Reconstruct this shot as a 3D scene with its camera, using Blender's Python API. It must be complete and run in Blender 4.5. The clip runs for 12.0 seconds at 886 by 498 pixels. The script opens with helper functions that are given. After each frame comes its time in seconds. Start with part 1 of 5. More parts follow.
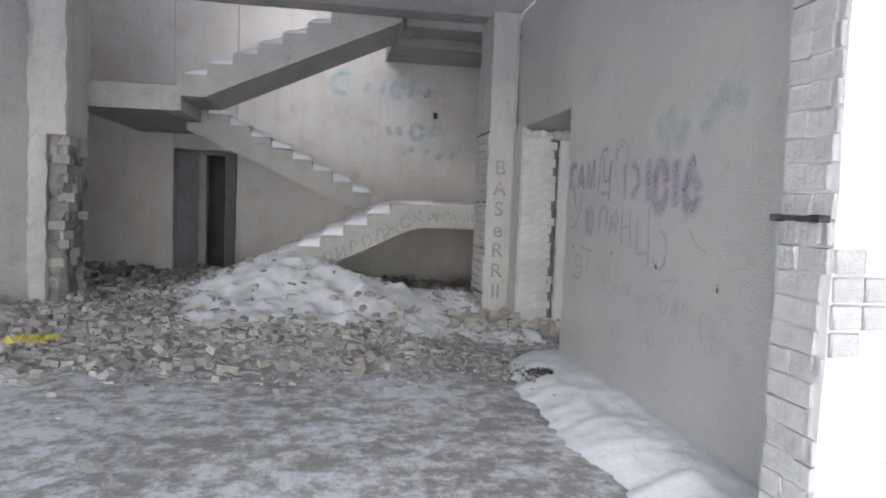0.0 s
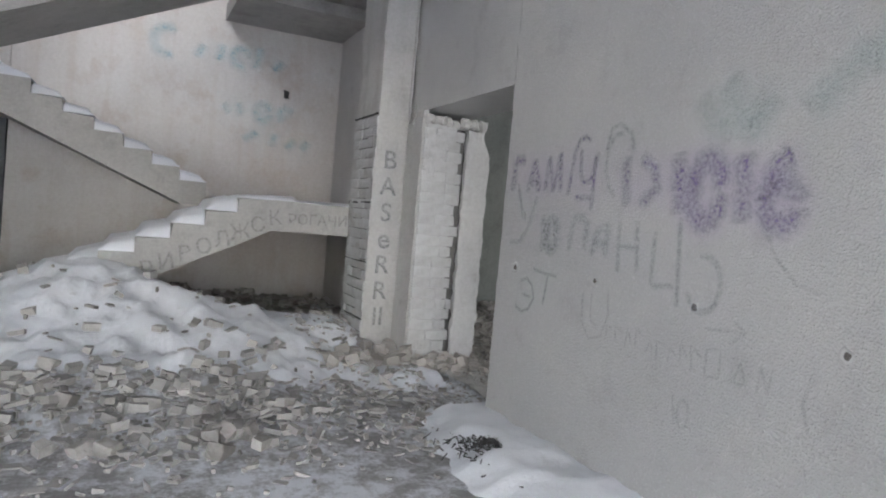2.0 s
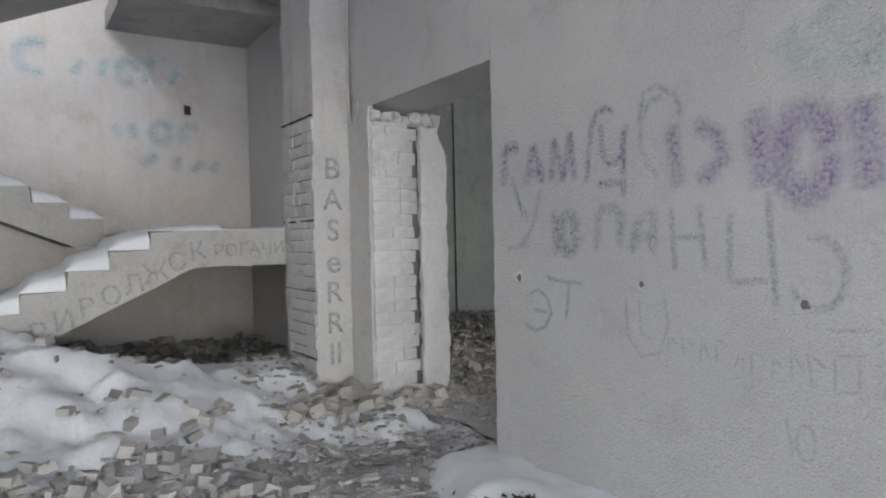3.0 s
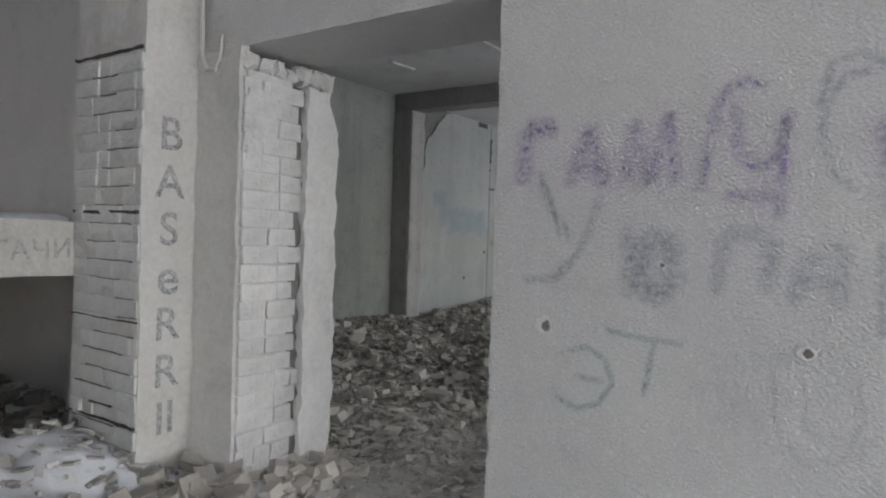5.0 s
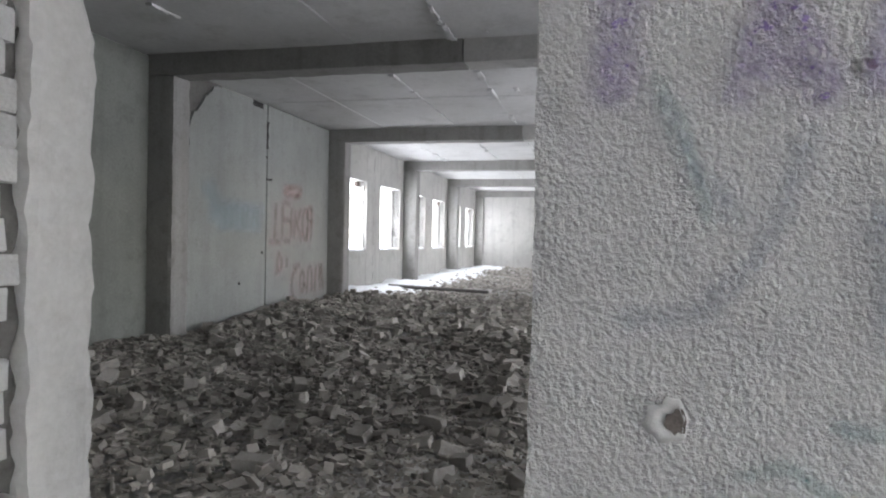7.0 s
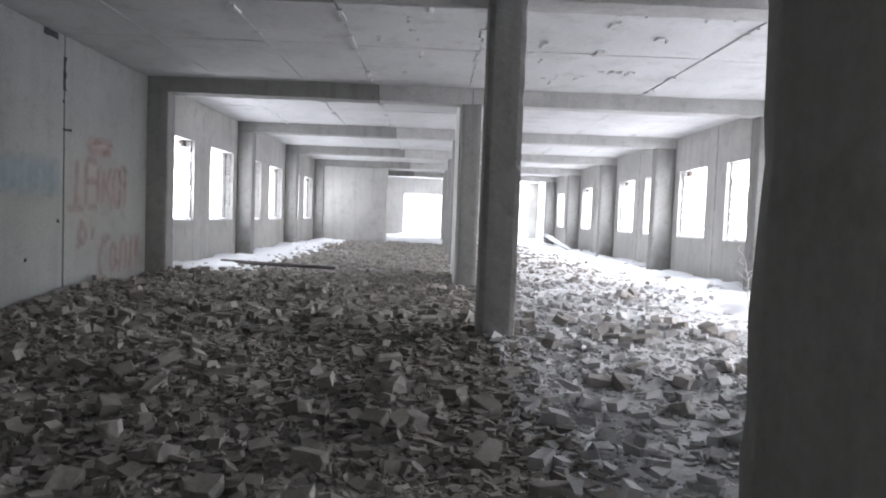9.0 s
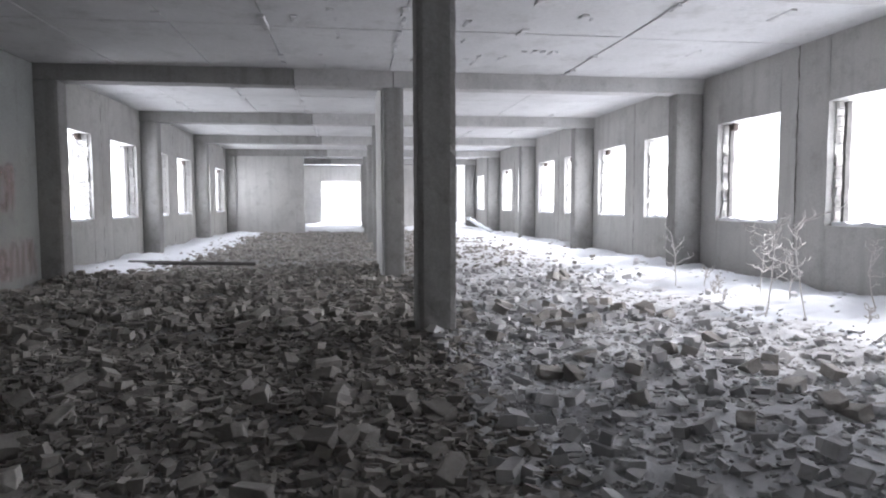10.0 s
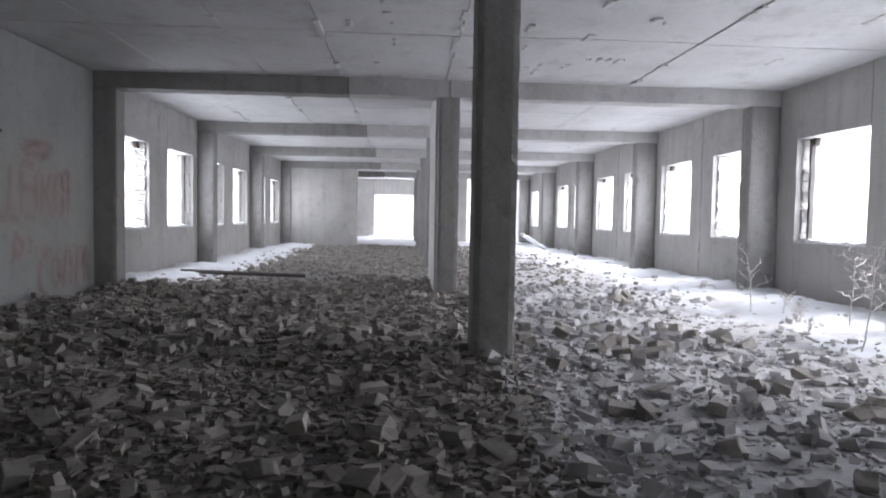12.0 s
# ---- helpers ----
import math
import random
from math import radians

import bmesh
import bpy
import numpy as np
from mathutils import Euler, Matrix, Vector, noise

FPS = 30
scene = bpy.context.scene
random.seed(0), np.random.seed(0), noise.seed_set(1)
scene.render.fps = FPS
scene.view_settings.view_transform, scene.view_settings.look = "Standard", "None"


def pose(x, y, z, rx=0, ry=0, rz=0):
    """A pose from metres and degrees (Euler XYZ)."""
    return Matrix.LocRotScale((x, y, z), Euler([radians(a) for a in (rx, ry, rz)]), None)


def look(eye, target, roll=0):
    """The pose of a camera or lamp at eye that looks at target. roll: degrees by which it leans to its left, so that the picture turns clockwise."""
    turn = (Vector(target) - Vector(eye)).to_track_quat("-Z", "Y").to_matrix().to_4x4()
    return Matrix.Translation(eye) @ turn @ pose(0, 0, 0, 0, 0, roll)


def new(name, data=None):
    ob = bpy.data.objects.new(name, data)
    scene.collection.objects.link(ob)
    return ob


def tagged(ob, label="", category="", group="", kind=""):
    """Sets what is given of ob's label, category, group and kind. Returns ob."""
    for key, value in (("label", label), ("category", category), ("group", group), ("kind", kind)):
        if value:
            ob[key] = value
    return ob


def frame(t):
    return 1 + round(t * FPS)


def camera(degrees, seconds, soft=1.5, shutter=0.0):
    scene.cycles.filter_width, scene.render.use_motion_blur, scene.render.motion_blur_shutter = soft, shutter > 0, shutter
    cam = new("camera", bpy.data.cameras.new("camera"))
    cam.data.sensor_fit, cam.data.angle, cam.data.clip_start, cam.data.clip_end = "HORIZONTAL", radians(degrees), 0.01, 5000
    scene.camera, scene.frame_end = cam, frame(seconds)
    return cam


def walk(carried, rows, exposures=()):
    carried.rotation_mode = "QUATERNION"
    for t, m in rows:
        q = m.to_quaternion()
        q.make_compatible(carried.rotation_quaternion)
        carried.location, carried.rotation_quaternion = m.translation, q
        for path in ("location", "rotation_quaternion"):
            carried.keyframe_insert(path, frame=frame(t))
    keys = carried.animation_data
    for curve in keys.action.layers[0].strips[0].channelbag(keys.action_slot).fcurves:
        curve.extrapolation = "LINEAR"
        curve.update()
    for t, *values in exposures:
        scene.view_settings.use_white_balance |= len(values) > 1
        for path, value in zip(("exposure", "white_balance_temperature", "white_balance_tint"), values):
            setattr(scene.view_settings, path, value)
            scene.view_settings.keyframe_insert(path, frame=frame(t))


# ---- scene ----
cam = camera(67.9, 12.0, soft=2.0)
# seconds, x, y, z, yaw, pitch, roll
ROWS = [
    (0.0, -0.022, 0.033, 1.495, -9.13, -3.77, -2.20),
    (0.5, -0.070, 0.493, 1.522, -13.46, -3.70, -3.52),
    (1.0, -0.157, 0.963, 1.492, -17.43, -2.71, -2.56),
    (1.5, -0.170, 1.486, 1.479, -18.84, -3.86, -3.09),
    (2.0, -0.281, 1.952, 1.432, -25.34, -2.33, -5.04),
    (2.5, -0.319, 2.399, 1.426, -29.76, -3.48, -1.97),
    (2.7, -0.306, 2.620, 1.413, -31.04, -0.50, 0.11),
    (4.3, -0.185, 4.171, 1.487, -45.61, -4.09, -2.35),
    (4.5, -0.171, 4.337, 1.510, -46.34, -2.92, -2.65),
    (5.0, -0.114, 4.758, 1.494, -55.26, -1.20, -1.89),
    (5.5, 0.089, 5.110, 1.457, -60.69, -0.08, -0.96),
    (6.0, 0.370, 5.441, 1.468, -65.26, -2.65, -3.00),
    (6.5, 0.616, 5.738, 1.480, -73.75, -0.16, -3.20),
    (7.0, 0.985, 5.963, 1.462, -76.40, -0.80, -1.17),
    (7.5, 1.292, 6.154, 1.469, -80.01, -1.42, -2.16),
    (7.7, 1.420, 6.235, 1.455, -85.16, 1.97, -2.44),
    (9.3, 2.294, 6.575, 1.430, -92.34, -3.82, -1.78),
    (9.5, 2.366, 6.616, 1.439, -93.73, -4.30, -1.14),
    (10.0, 2.544, 6.659, 1.472, -98.04, -3.95, 0.16),
    (10.5, 2.804, 6.584, 1.478, -97.45, -3.18, 0.28),
    (11.0, 2.989, 6.529, 1.496, -95.36, -3.20, -0.30),
    (11.5, 3.035, 6.542, 1.467, -94.99, -3.33, -0.05),
    (12.0, 3.036, 6.653, 1.450, -93.53, -2.65, -0.98),
]
EXPOSURES = [(0.0, 2.53, 6400, 14), (2.7, 2.62, 6400, 13), (5.0, 2.65, 6450, 13), (7.0, 2.65, 6450, 13), (7.7, 2.64, 6450, 14), (9.3, 2.2, 6300, 15), (10.0, 2.0, 6280, 16), (12.0, 1.83, 6250, 17)]
walk(cam, [(t, pose(x, y, z, 90 + pitch, roll, yaw)) for t, x, y, z, yaw, pitch, roll in ROWS], EXPOSURES)

# ---- overcast winter daylight ----
world = bpy.data.worlds.new("overcast_sky")
scene.world = world
world.use_nodes = True
wn = world.node_tree.nodes
wn.clear()
sky = wn.new("ShaderNodeTexSky")
sky.sky_type = "NISHITA"
sky.sun_disc = False
sky.sun_elevation = radians(32)
sky.sun_rotation = radians(200)
sky.dust_density = 0.6
grey = wn.new("ShaderNodeHueSaturation")
grey.inputs["Saturation"].default_value = 0.4
wbg = wn.new("ShaderNodeBackground")
wbg.inputs["Strength"].default_value = 0.15
wout = wn.new("ShaderNodeOutputWorld")
world.node_tree.links.new(sky.outputs[0], grey.inputs["Color"])
world.node_tree.links.new(grey.outputs[0], wbg.inputs["Color"])
world.node_tree.links.new(wbg.outputs[0], wout.inputs["Surface"])
sun_data = bpy.data.lights.new("sun", "SUN")
sun_data.energy, sun_data.angle, sun_data.color = 2.6, radians(40), (1.0, 0.99, 0.98)
sun = new("sun", sun_data)
sun.matrix_world = look((0, 0, 30), (0 + 8, 0 + 22, 13))



def window_light(x, y, z, wide, high, facing, watts):
    """Sky light entering through an opening, from just inside its outer face."""
    data = bpy.data.lights.new("window_light", "AREA")
    data.shape, data.size, data.size_y, data.energy, data.color = "RECTANGLE", wide, high, watts, (0.95, 0.975, 1.0)
    lamp = new("window_light", data)
    lamp.matrix_world = look((x, y, z), (x + facing[0], y + facing[1], z))


for c in (2.95, 8.865, 14.87, 20.7, 26.6, 32.5):
    for off in (1.51, 4.41):
        if c > 3 or off > 2:
            window_light(c + off, -0.57, 2.035, 1.8, 1.7, (0, 1), 25.0 if c < 3 else 13.0)
        if 14 < c < 30:
            window_light(c + off, 12.35, 2.035, 1.8, 1.7, (0, -1), 18.5)
window_light(45.05, 7.2, 1.35, 2.4, 3.0, (-1, 0), 95.0)
window_light(45.05, 1.8, 1.9, 2.8, 4.4, (-1, 0), 140.0)

# ---- materials ----
def node_material(name):
    m = bpy.data.materials.new(name)
    m.use_nodes = True
    nt = m.node_tree
    return m, nt, nt.nodes["Principled BSDF"], nt.nodes["Material Output"]


def noise_node(nt, scale, detail=6.0, rough=0.6, coord="Object"):
    tc = nt.nodes.new("ShaderNodeTexCoord")
    n = nt.nodes.new("ShaderNodeTexNoise")
    n.inputs["Scale"].default_value = scale
    n.inputs["Detail"].default_value = detail
    n.inputs["Roughness"].default_value = rough
    nt.links.new(tc.outputs[coord], n.inputs["Vector"])
    return n


def ramp_node(nt, source, stops):
    r = nt.nodes.new("ShaderNodeValToRGB")
    e = r.color_ramp.elements
    while len(e) < len(stops):
        e.new(0.5)
    for k, (p, c) in enumerate(stops):
        e[k].position = p
        e[k].color = (c, c, c, 1) if isinstance(c, (int, float)) else (*c, 1)
    nt.links.new(source, r.inputs["Fac"])
    return r


def mix_node(nt, fac, a, b, blend="MIX"):
    m = nt.nodes.new("ShaderNodeMix")
    m.data_type, m.blend_type = "RGBA", blend
    for sock, v in ((m.inputs[0], fac), (m.inputs[6], a), (m.inputs[7], b)):
        if isinstance(v, bpy.types.NodeSocket):
            nt.links.new(v, sock)
        elif isinstance(v, (int, float)):
            sock.default_value = v
        else:
            sock.default_value = (*v, 1)
    return m.outputs[2]


def bump_chain(nt, bsdf, layers):
    last = None
    for source, strength, dist in layers:
        b = nt.nodes.new("ShaderNodeBump")
        b.inputs["Strength"].default_value = strength
        b.inputs["Distance"].default_value = dist
        nt.links.new(source, b.inputs["Height"])
        if last:
            nt.links.new(last, b.inputs["Normal"])
        last = b.outputs[0]
    nt.links.new(last, bsdf.inputs["Normal"])


def mineral(name, light, dark, stain, big=0.7, fine=28.0, bump=0.35, dist=0.006, rough=0.92, streak=0.0, island=0.0, piece=0.0):
    """Plaster, concrete, brick or dust: two tones, broad stains, fine grain and relief."""
    m, nt, bsdf, out = node_material(name)
    coord = "Object"
    n1 = noise_node(nt, big, 7, 0.62, coord)
    n2 = noise_node(nt, fine, 8, 0.7, coord)
    n3 = noise_node(nt, big * 4.3, 8, 0.7, coord)
    c = mix_node(nt, ramp_node(nt, n1.outputs[0], [(0.32, 0.0), (0.68, 1.0)]).outputs[0], light, dark)
    c = mix_node(nt, ramp_node(nt, n3.outputs[0], [(0.52, 0.0), (0.75, 0.75)]).outputs[0], c, stain)
    c = mix_node(nt, 0.35, c, ramp_node(nt, n2.outputs[0], [(0.25, 0.25), (0.75, 0.9)]).outputs[0], "SOFT_LIGHT")
    if streak:
        mp = nt.nodes.new("ShaderNodeMapping")
        mp.inputs["Scale"].default_value = (5.0, 5.0, 0.35)
        tc = nt.nodes.new("ShaderNodeTexCoord")
        ns = nt.nodes.new("ShaderNodeTexNoise")
        ns.inputs["Scale"].default_value = 1.0
        ns.inputs["Detail"].default_value = 5
        nt.links.new(tc.outputs[coord], mp.inputs[0])
        nt.links.new(mp.outputs[0], ns.inputs["Vector"])
        f = ramp_node(nt, ns.outputs[0], [(0.5, 0.0), (0.8, streak)])
        c = mix_node(nt, f.outputs[0], c, stain)
    if island or piece:
        if island:
            src = nt.nodes.new("ShaderNodeNewGeometry").outputs["Random Per Island"]
        else:
            src = nt.nodes.new("ShaderNodeObjectInfo").outputs["Random"]
        k = island or piece
        v = ramp_node(nt, src, [(0.0, 1.0 - k), (1.0, 1.0 + 0.25 * k)])
        c = mix_node(nt, 1.0, c, v.outputs[0], "MULTIPLY")
    nt.links.new(c, bsdf.inputs["Base Color"])
    bsdf.inputs["Roughness"].default_value = rough
    bsdf.inputs["Specular IOR Level"].default_value = 0.25
    bump_chain(nt, bsdf, [(n3.outputs[0], bump, dist * 4), (n2.outputs[0], bump, dist)])
    return m


M_PLASTER = mineral("lime_plaster", (0.56, 0.55, 0.525), (0.43, 0.425, 0.41), (0.35, 0.34, 0.315), 0.6, 30, 0.35, 0.006, streak=0.5)
M_STAIRWALL = mineral("pale_stairwell_plaster", (0.66, 0.645, 0.62), (0.52, 0.49, 0.46), (0.48, 0.40, 0.34), 0.45, 24, 0.3, 0.005, streak=0.4)
M_WHITE = mineral("whitewashed_plaster", (0.68, 0.68, 0.67), (0.59, 0.59, 0.58), (0.5, 0.5, 0.485), 0.9, 26, 0.3, 0.006)
M_EDGE = mineral("pale_edge_plaster", (0.60, 0.595, 0.58), (0.51, 0.505, 0.49), (0.42, 0.41, 0.395), 1.2, 28, 0.35, 0.006)
M_HALLWALL = mineral("damp_hall_plaster", (0.47, 0.465, 0.445), (0.37, 0.365, 0.35), (0.28, 0.272, 0.255), 0.6, 30, 0.35, 0.006, streak=0.55)
M_PANEL = mineral("grey_panel_plaster", (0.34, 0.352, 0.34), (0.275, 0.285, 0.275), (0.225, 0.225, 0.215), 0.8, 30, 0.35, 0.006, streak=0.4)
M_PANEL_SHADE = mineral("shaded_greenish_panel_concrete", (0.25, 0.26, 0.24), (0.20, 0.21, 0.195), (0.155, 0.155, 0.145), 0.9, 30, 0.4, 0.007, streak=0.4)
M_CONCRETE = mineral("weathered_concrete", (0.41, 0.405, 0.39), (0.32, 0.315, 0.305), (0.24, 0.235, 0.225), 0.9, 34, 0.35, 0.006, streak=0.5)
# paler copy of the beam concrete, carrying window light in its colour
M_BEAM_LIT = mineral("window_lit_beam", (0.52, 0.515, 0.505), (0.42, 0.415, 0.405), (0.30, 0.295, 0.285), 0.8, 30, 0.35, 0.006, streak=0.3)
M_DARK_GAP = mineral("dark_joint_and_crack_shade", (0.18, 0.175, 0.165), (0.13, 0.126, 0.12), (0.09, 0.086, 0.08), 2.0, 34, 0.6, 0.01)
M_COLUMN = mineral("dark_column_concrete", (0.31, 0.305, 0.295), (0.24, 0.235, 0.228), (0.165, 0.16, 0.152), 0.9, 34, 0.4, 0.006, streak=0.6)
M_STAIR = mineral("cast_stair_concrete", (0.47, 0.46, 0.435), (0.39, 0.38, 0.36), (0.30, 0.29, 0.27), 1.3, 34, 0.35, 0.006, streak=0.3)
M_CEILING = mineral("ceiling_slab_concrete", (0.66, 0.66, 0.66), (0.54, 0.54, 0.54), (0.41, 0.41, 0.40), 0.5, 20, 0.3, 0.006)
M_BRICK = mineral("white_silicate_brick", (0.62, 0.62, 0.61), (0.52, 0.52, 0.51), (0.41, 0.40, 0.385), 2.2, 34, 0.75, 0.009, piece=0.10)
M_BRICK_RED = mineral("reddish_brick", (0.62, 0.55, 0.53), (0.54, 0.48, 0.46), (0.60, 0.57, 0.55), 3.0, 40, 0.5, 0.006, piece=0.2)
M_MORTAR = mineral("dark_mortar", (0.30, 0.29, 0.27), (0.20, 0.19, 0.18), (0.13, 0.125, 0.12), 5.0, 40, 0.6, 0.01)
M_RUBBLE = mineral("rubble_chunks", (0.43, 0.405, 0.37), (0.31, 0.29, 0.265), (0.21, 0.193, 0.175), 1.1, 30, 0.5, 0.006, island=0.4)
M_RUBBLE_SNOWY = mineral("snow_dusted_rubble", (0.63, 0.625, 0.62), (0.51, 0.505, 0.50), (0.36, 0.35, 0.34), 1.6, 30, 0.5, 0.006, island=0.35)
M_RUBBLE_PALE = mineral("pale_brick_rubble", (0.49, 0.475, 0.445), (0.395, 0.38, 0.355), (0.27, 0.26, 0.24), 1.1, 30, 0.5, 0.006, island=0.4)
M_RUBBLE_DOOR = mineral("dusty_doorway_rubble", (0.60, 0.565, 0.51), (0.48, 0.45, 0.405), (0.34, 0.315, 0.285), 1.1, 30, 0.5, 0.006, island=0.35)
M_CHUNK = mineral("loose_brick", (0.46, 0.435, 0.40), (0.36, 0.34, 0.315), (0.26, 0.245, 0.225), 3.0, 40, 0.5, 0.006, piece=0.35)
M_DUST = mineral("rubble_dust", (0.40, 0.39, 0.375), (0.30, 0.29, 0.28), (0.19, 0.18, 0.175), 1.6, 26, 0.9, 0.02)
M_PALE_DUST = mineral("pale_mortar_dust", (0.62, 0.605, 0.575), (0.51, 0.495, 0.47), (0.37, 0.355, 0.335), 2.4, 30, 0.8, 0.014)
M_FROST = mineral("frosted_dust", (0.74, 0.745, 0.76), (0.62, 0.62, 0.625), (0.46, 0.45, 0.44), 1.8, 30, 0.7, 0.012)
M_METAL = mineral("rusty_steel", (0.10, 0.085, 0.075), (0.07, 0.055, 0.05), (0.14, 0.07, 0.04), 6.0, 60, 0.4, 0.003, rough=0.7)
M_BORE_SHADE = mineral("drill_hole_shade", (0.20, 0.17, 0.155), (0.13, 0.115, 0.105), (0.08, 0.075, 0.07), 9.0, 60, 0.6, 0.004)
M_WOOD = mineral("weathered_board", (0.13, 0.125, 0.12), (0.09, 0.086, 0.082), (0.06, 0.058, 0.055), 4.0, 50, 0.5, 0.004)
M_DARKDOOR = mineral("grey_painted_door_frame", (0.20, 0.205, 0.215), (0.15, 0.155, 0.165), (0.1, 0.1, 0.1), 2.0, 30, 0.3, 0.004, rough=0.7)
M_TWIG = mineral("frosted_stalk", (0.66, 0.64, 0.62), (0.54, 0.51, 0.48), (0.78, 0.78, 0.78), 20.0, 80, 0.3, 0.002)
M_YELLOW = mineral("yellow_plastic", (0.62, 0.55, 0.10), (0.50, 0.45, 0.12), (0.4, 0.36, 0.16), 8.0, 40, 0.3, 0.004, rough=0.5)
M_BARK = mineral("bare_bark", (0.16, 0.145, 0.13), (0.10, 0.09, 0.08), (0.3, 0.29, 0.28), 6.0, 40, 0.4, 0.004)
M_ASH_SHADE = mineral("char_and_hole_shade", (0.07, 0.068, 0.066), (0.04, 0.04, 0.04), (0.16, 0.15, 0.15), 8.0, 50, 0.6, 0.004)


def roughcast():
    """Coarse sprayed roughcast: pebbly relief with pale and dark grains."""
    m, nt, bsdf, out = node_material("roughcast_render")
    n1 = noise_node(nt, 0.7, 6, 0.6)
    n3 = noise_node(nt, 3.2, 7, 0.7)
    peb = noise_node(nt, 95.0, 2.5, 0.55)
    fine = noise_node(nt, 190.0, 3, 0.6)
    c = mix_node(nt, ramp_node(nt, n1.outputs[0], [(0.35, 0.0), (0.68, 1.0)]).outputs[0], (0.56, 0.55, 0.53), (0.48, 0.475, 0.47))
    c = mix_node(nt, ramp_node(nt, n3.outputs[0], [(0.55, 0.0), (0.8, 0.6)]).outputs[0], c, (0.34, 0.33, 0.33))
    c = mix_node(nt, 0.22, c, ramp_node(nt, peb.outputs[0], [(0.35, 0.3), (0.65, 0.75)]).outputs[0], "SOFT_LIGHT")
    c = mix_node(nt, ramp_node(nt, peb.outputs[0], [(0.62, 0.0), (0.72, 0.4)]).outputs[0], c, (0.74, 0.73, 0.71))
    nt.links.new(c, bsdf.inputs["Base Color"])
    bsdf.inputs["Roughness"].default_value = 0.7
    bsdf.inputs["Specular IOR Level"].default_value = 0.4
    bump_chain(nt, bsdf, [(n3.outputs[0], 0.15, 0.012), (peb.outputs[0], 0.9, 0.013), (fine.outputs[0], 0.3, 0.002)])
    return m


def snow_material(name, dirt):
    m, nt, bsdf, out = node_material(name)
    n1 = noise_node(nt, 1.4, 7, 0.65)
    n2 = noise_node(nt, 9.0, 6, 0.7)
    n3 = noise_node(nt, 60.0, 4, 0.6)
    c = mix_node(nt, ramp_node(nt, n1.outputs[0], [(0.4, 0.0), (0.72, dirt)]).outputs[0], (0.80, 0.82, 0.85), (0.58, 0.58, 0.58))
    c = mix_node(nt, ramp_node(nt, n2.outputs[0], [(0.58, 0.0), (0.72, dirt)]).outputs[0], c, (0.42, 0.41, 0.40))
    nt.links.new(c, bsdf.inputs["Base Color"])
    bsdf.inputs["Roughness"].default_value = 0.75
    bsdf.inputs["Subsurface Weight"].default_value = 0.0
    bump_chain(nt, bsdf, [(n2.outputs[0], 0.35, 0.03), (n3.outputs[0], 0.3, 0.006)])
    return m


def lobby_floor_material():
    """Trodden dirt with a broken skin of ice and snow."""
    m, nt, bsdf, out = node_material("icy_dirt_floor")
    n1 = noise_node(nt, 0.55, 5, 0.6)
    n2 = noise_node(nt, 5.2, 9, 0.8)
    n3 = noise_node(nt, 26.0, 7, 0.7)
    soil = mix_node(nt, ramp_node(nt, n3.outputs[0], [(0.35, 0.0), (0.7, 1.0)]).outputs[0], (0.21, 0.205, 0.197), (0.35, 0.34, 0.328))
    soil = mix_node(nt, ramp_node(nt, n1.outputs[0], [(0.35, 0.0), (0.65, 0.7)]).outputs[0], soil, (0.42, 0.41, 0.40))
    add = nt.nodes.new("ShaderNodeMath")
    add.operation = "MULTIPLY_ADD"
    add.inputs[1].default_value = 0.45
    nt.links.new(n1.outputs[0], add.inputs[0])
    nt.links.new(n2.outputs[0], add.inputs[2])
    ice = ramp_node(nt, add.outputs[0], [(0.66, 0.0), (0.80, 0.95)])
    c = mix_node(nt, ice.outputs[0], soil, (0.78, 0.80, 0.83))
    nt.links.new(c, bsdf.inputs["Base Color"])
    r = ramp_node(nt, n1.outputs[0], [(0.3, 0.45), (0.7, 0.8)])
    nt.links.new(r.outputs[0], bsdf.inputs["Roughness"])
    bump_chain(nt, bsdf, [(n2.outputs[0], 0.5, 0.03), (n3.outputs[0], 0.6, 0.01)])
    return m


def spray(name, colour, low=0.36, high=0.62, top=0.8, soft=False):
    """Worn spray paint, thin and patchy, through which the render shows; soft: the jet thins out towards its rim."""
    m, nt, bsdf, out = node_material(name)
    n = noise_node(nt, 45.0, 4, 0.65)
    n2 = noise_node(nt, 5.0, 4, 0.6)
    f = ramp_node(nt, n.outputs[0], [(low, 0.0), (high, top)])
    g = ramp_node(nt, n2.outputs[0], [(0.3, 0.6), (0.6, 1.0)])
    k = nt.nodes.new("ShaderNodeMath")
    k.operation = "MULTIPLY"
    nt.links.new(f.outputs[0], k.inputs[0])
    nt.links.new(g.outputs[0], k.inputs[1])
    bsdf.inputs["Base Color"].default_value = (*colour, 1)
    bsdf.inputs["Roughness"].default_value = 0.8
    thin = k.outputs[0]
    if soft:
        core = nt.nodes.new("ShaderNodeAttribute")
        core.attribute_name = "jet"
        body = ramp_node(nt, core.outputs["Fac"], [(0.0, 0.0), (0.75, 1.0)])
        k2 = nt.nodes.new("ShaderNodeMath")
        k2.operation = "MULTIPLY"
        nt.links.new(thin, k2.inputs[0])
        nt.links.new(body.outputs[0], k2.inputs[1])
        thin = k2.outputs[0]
    nt.links.new(thin, bsdf.inputs["Alpha"])
    bump_chain(nt, bsdf, [(n.outputs[0], 0.25, 0.006)])
    return m


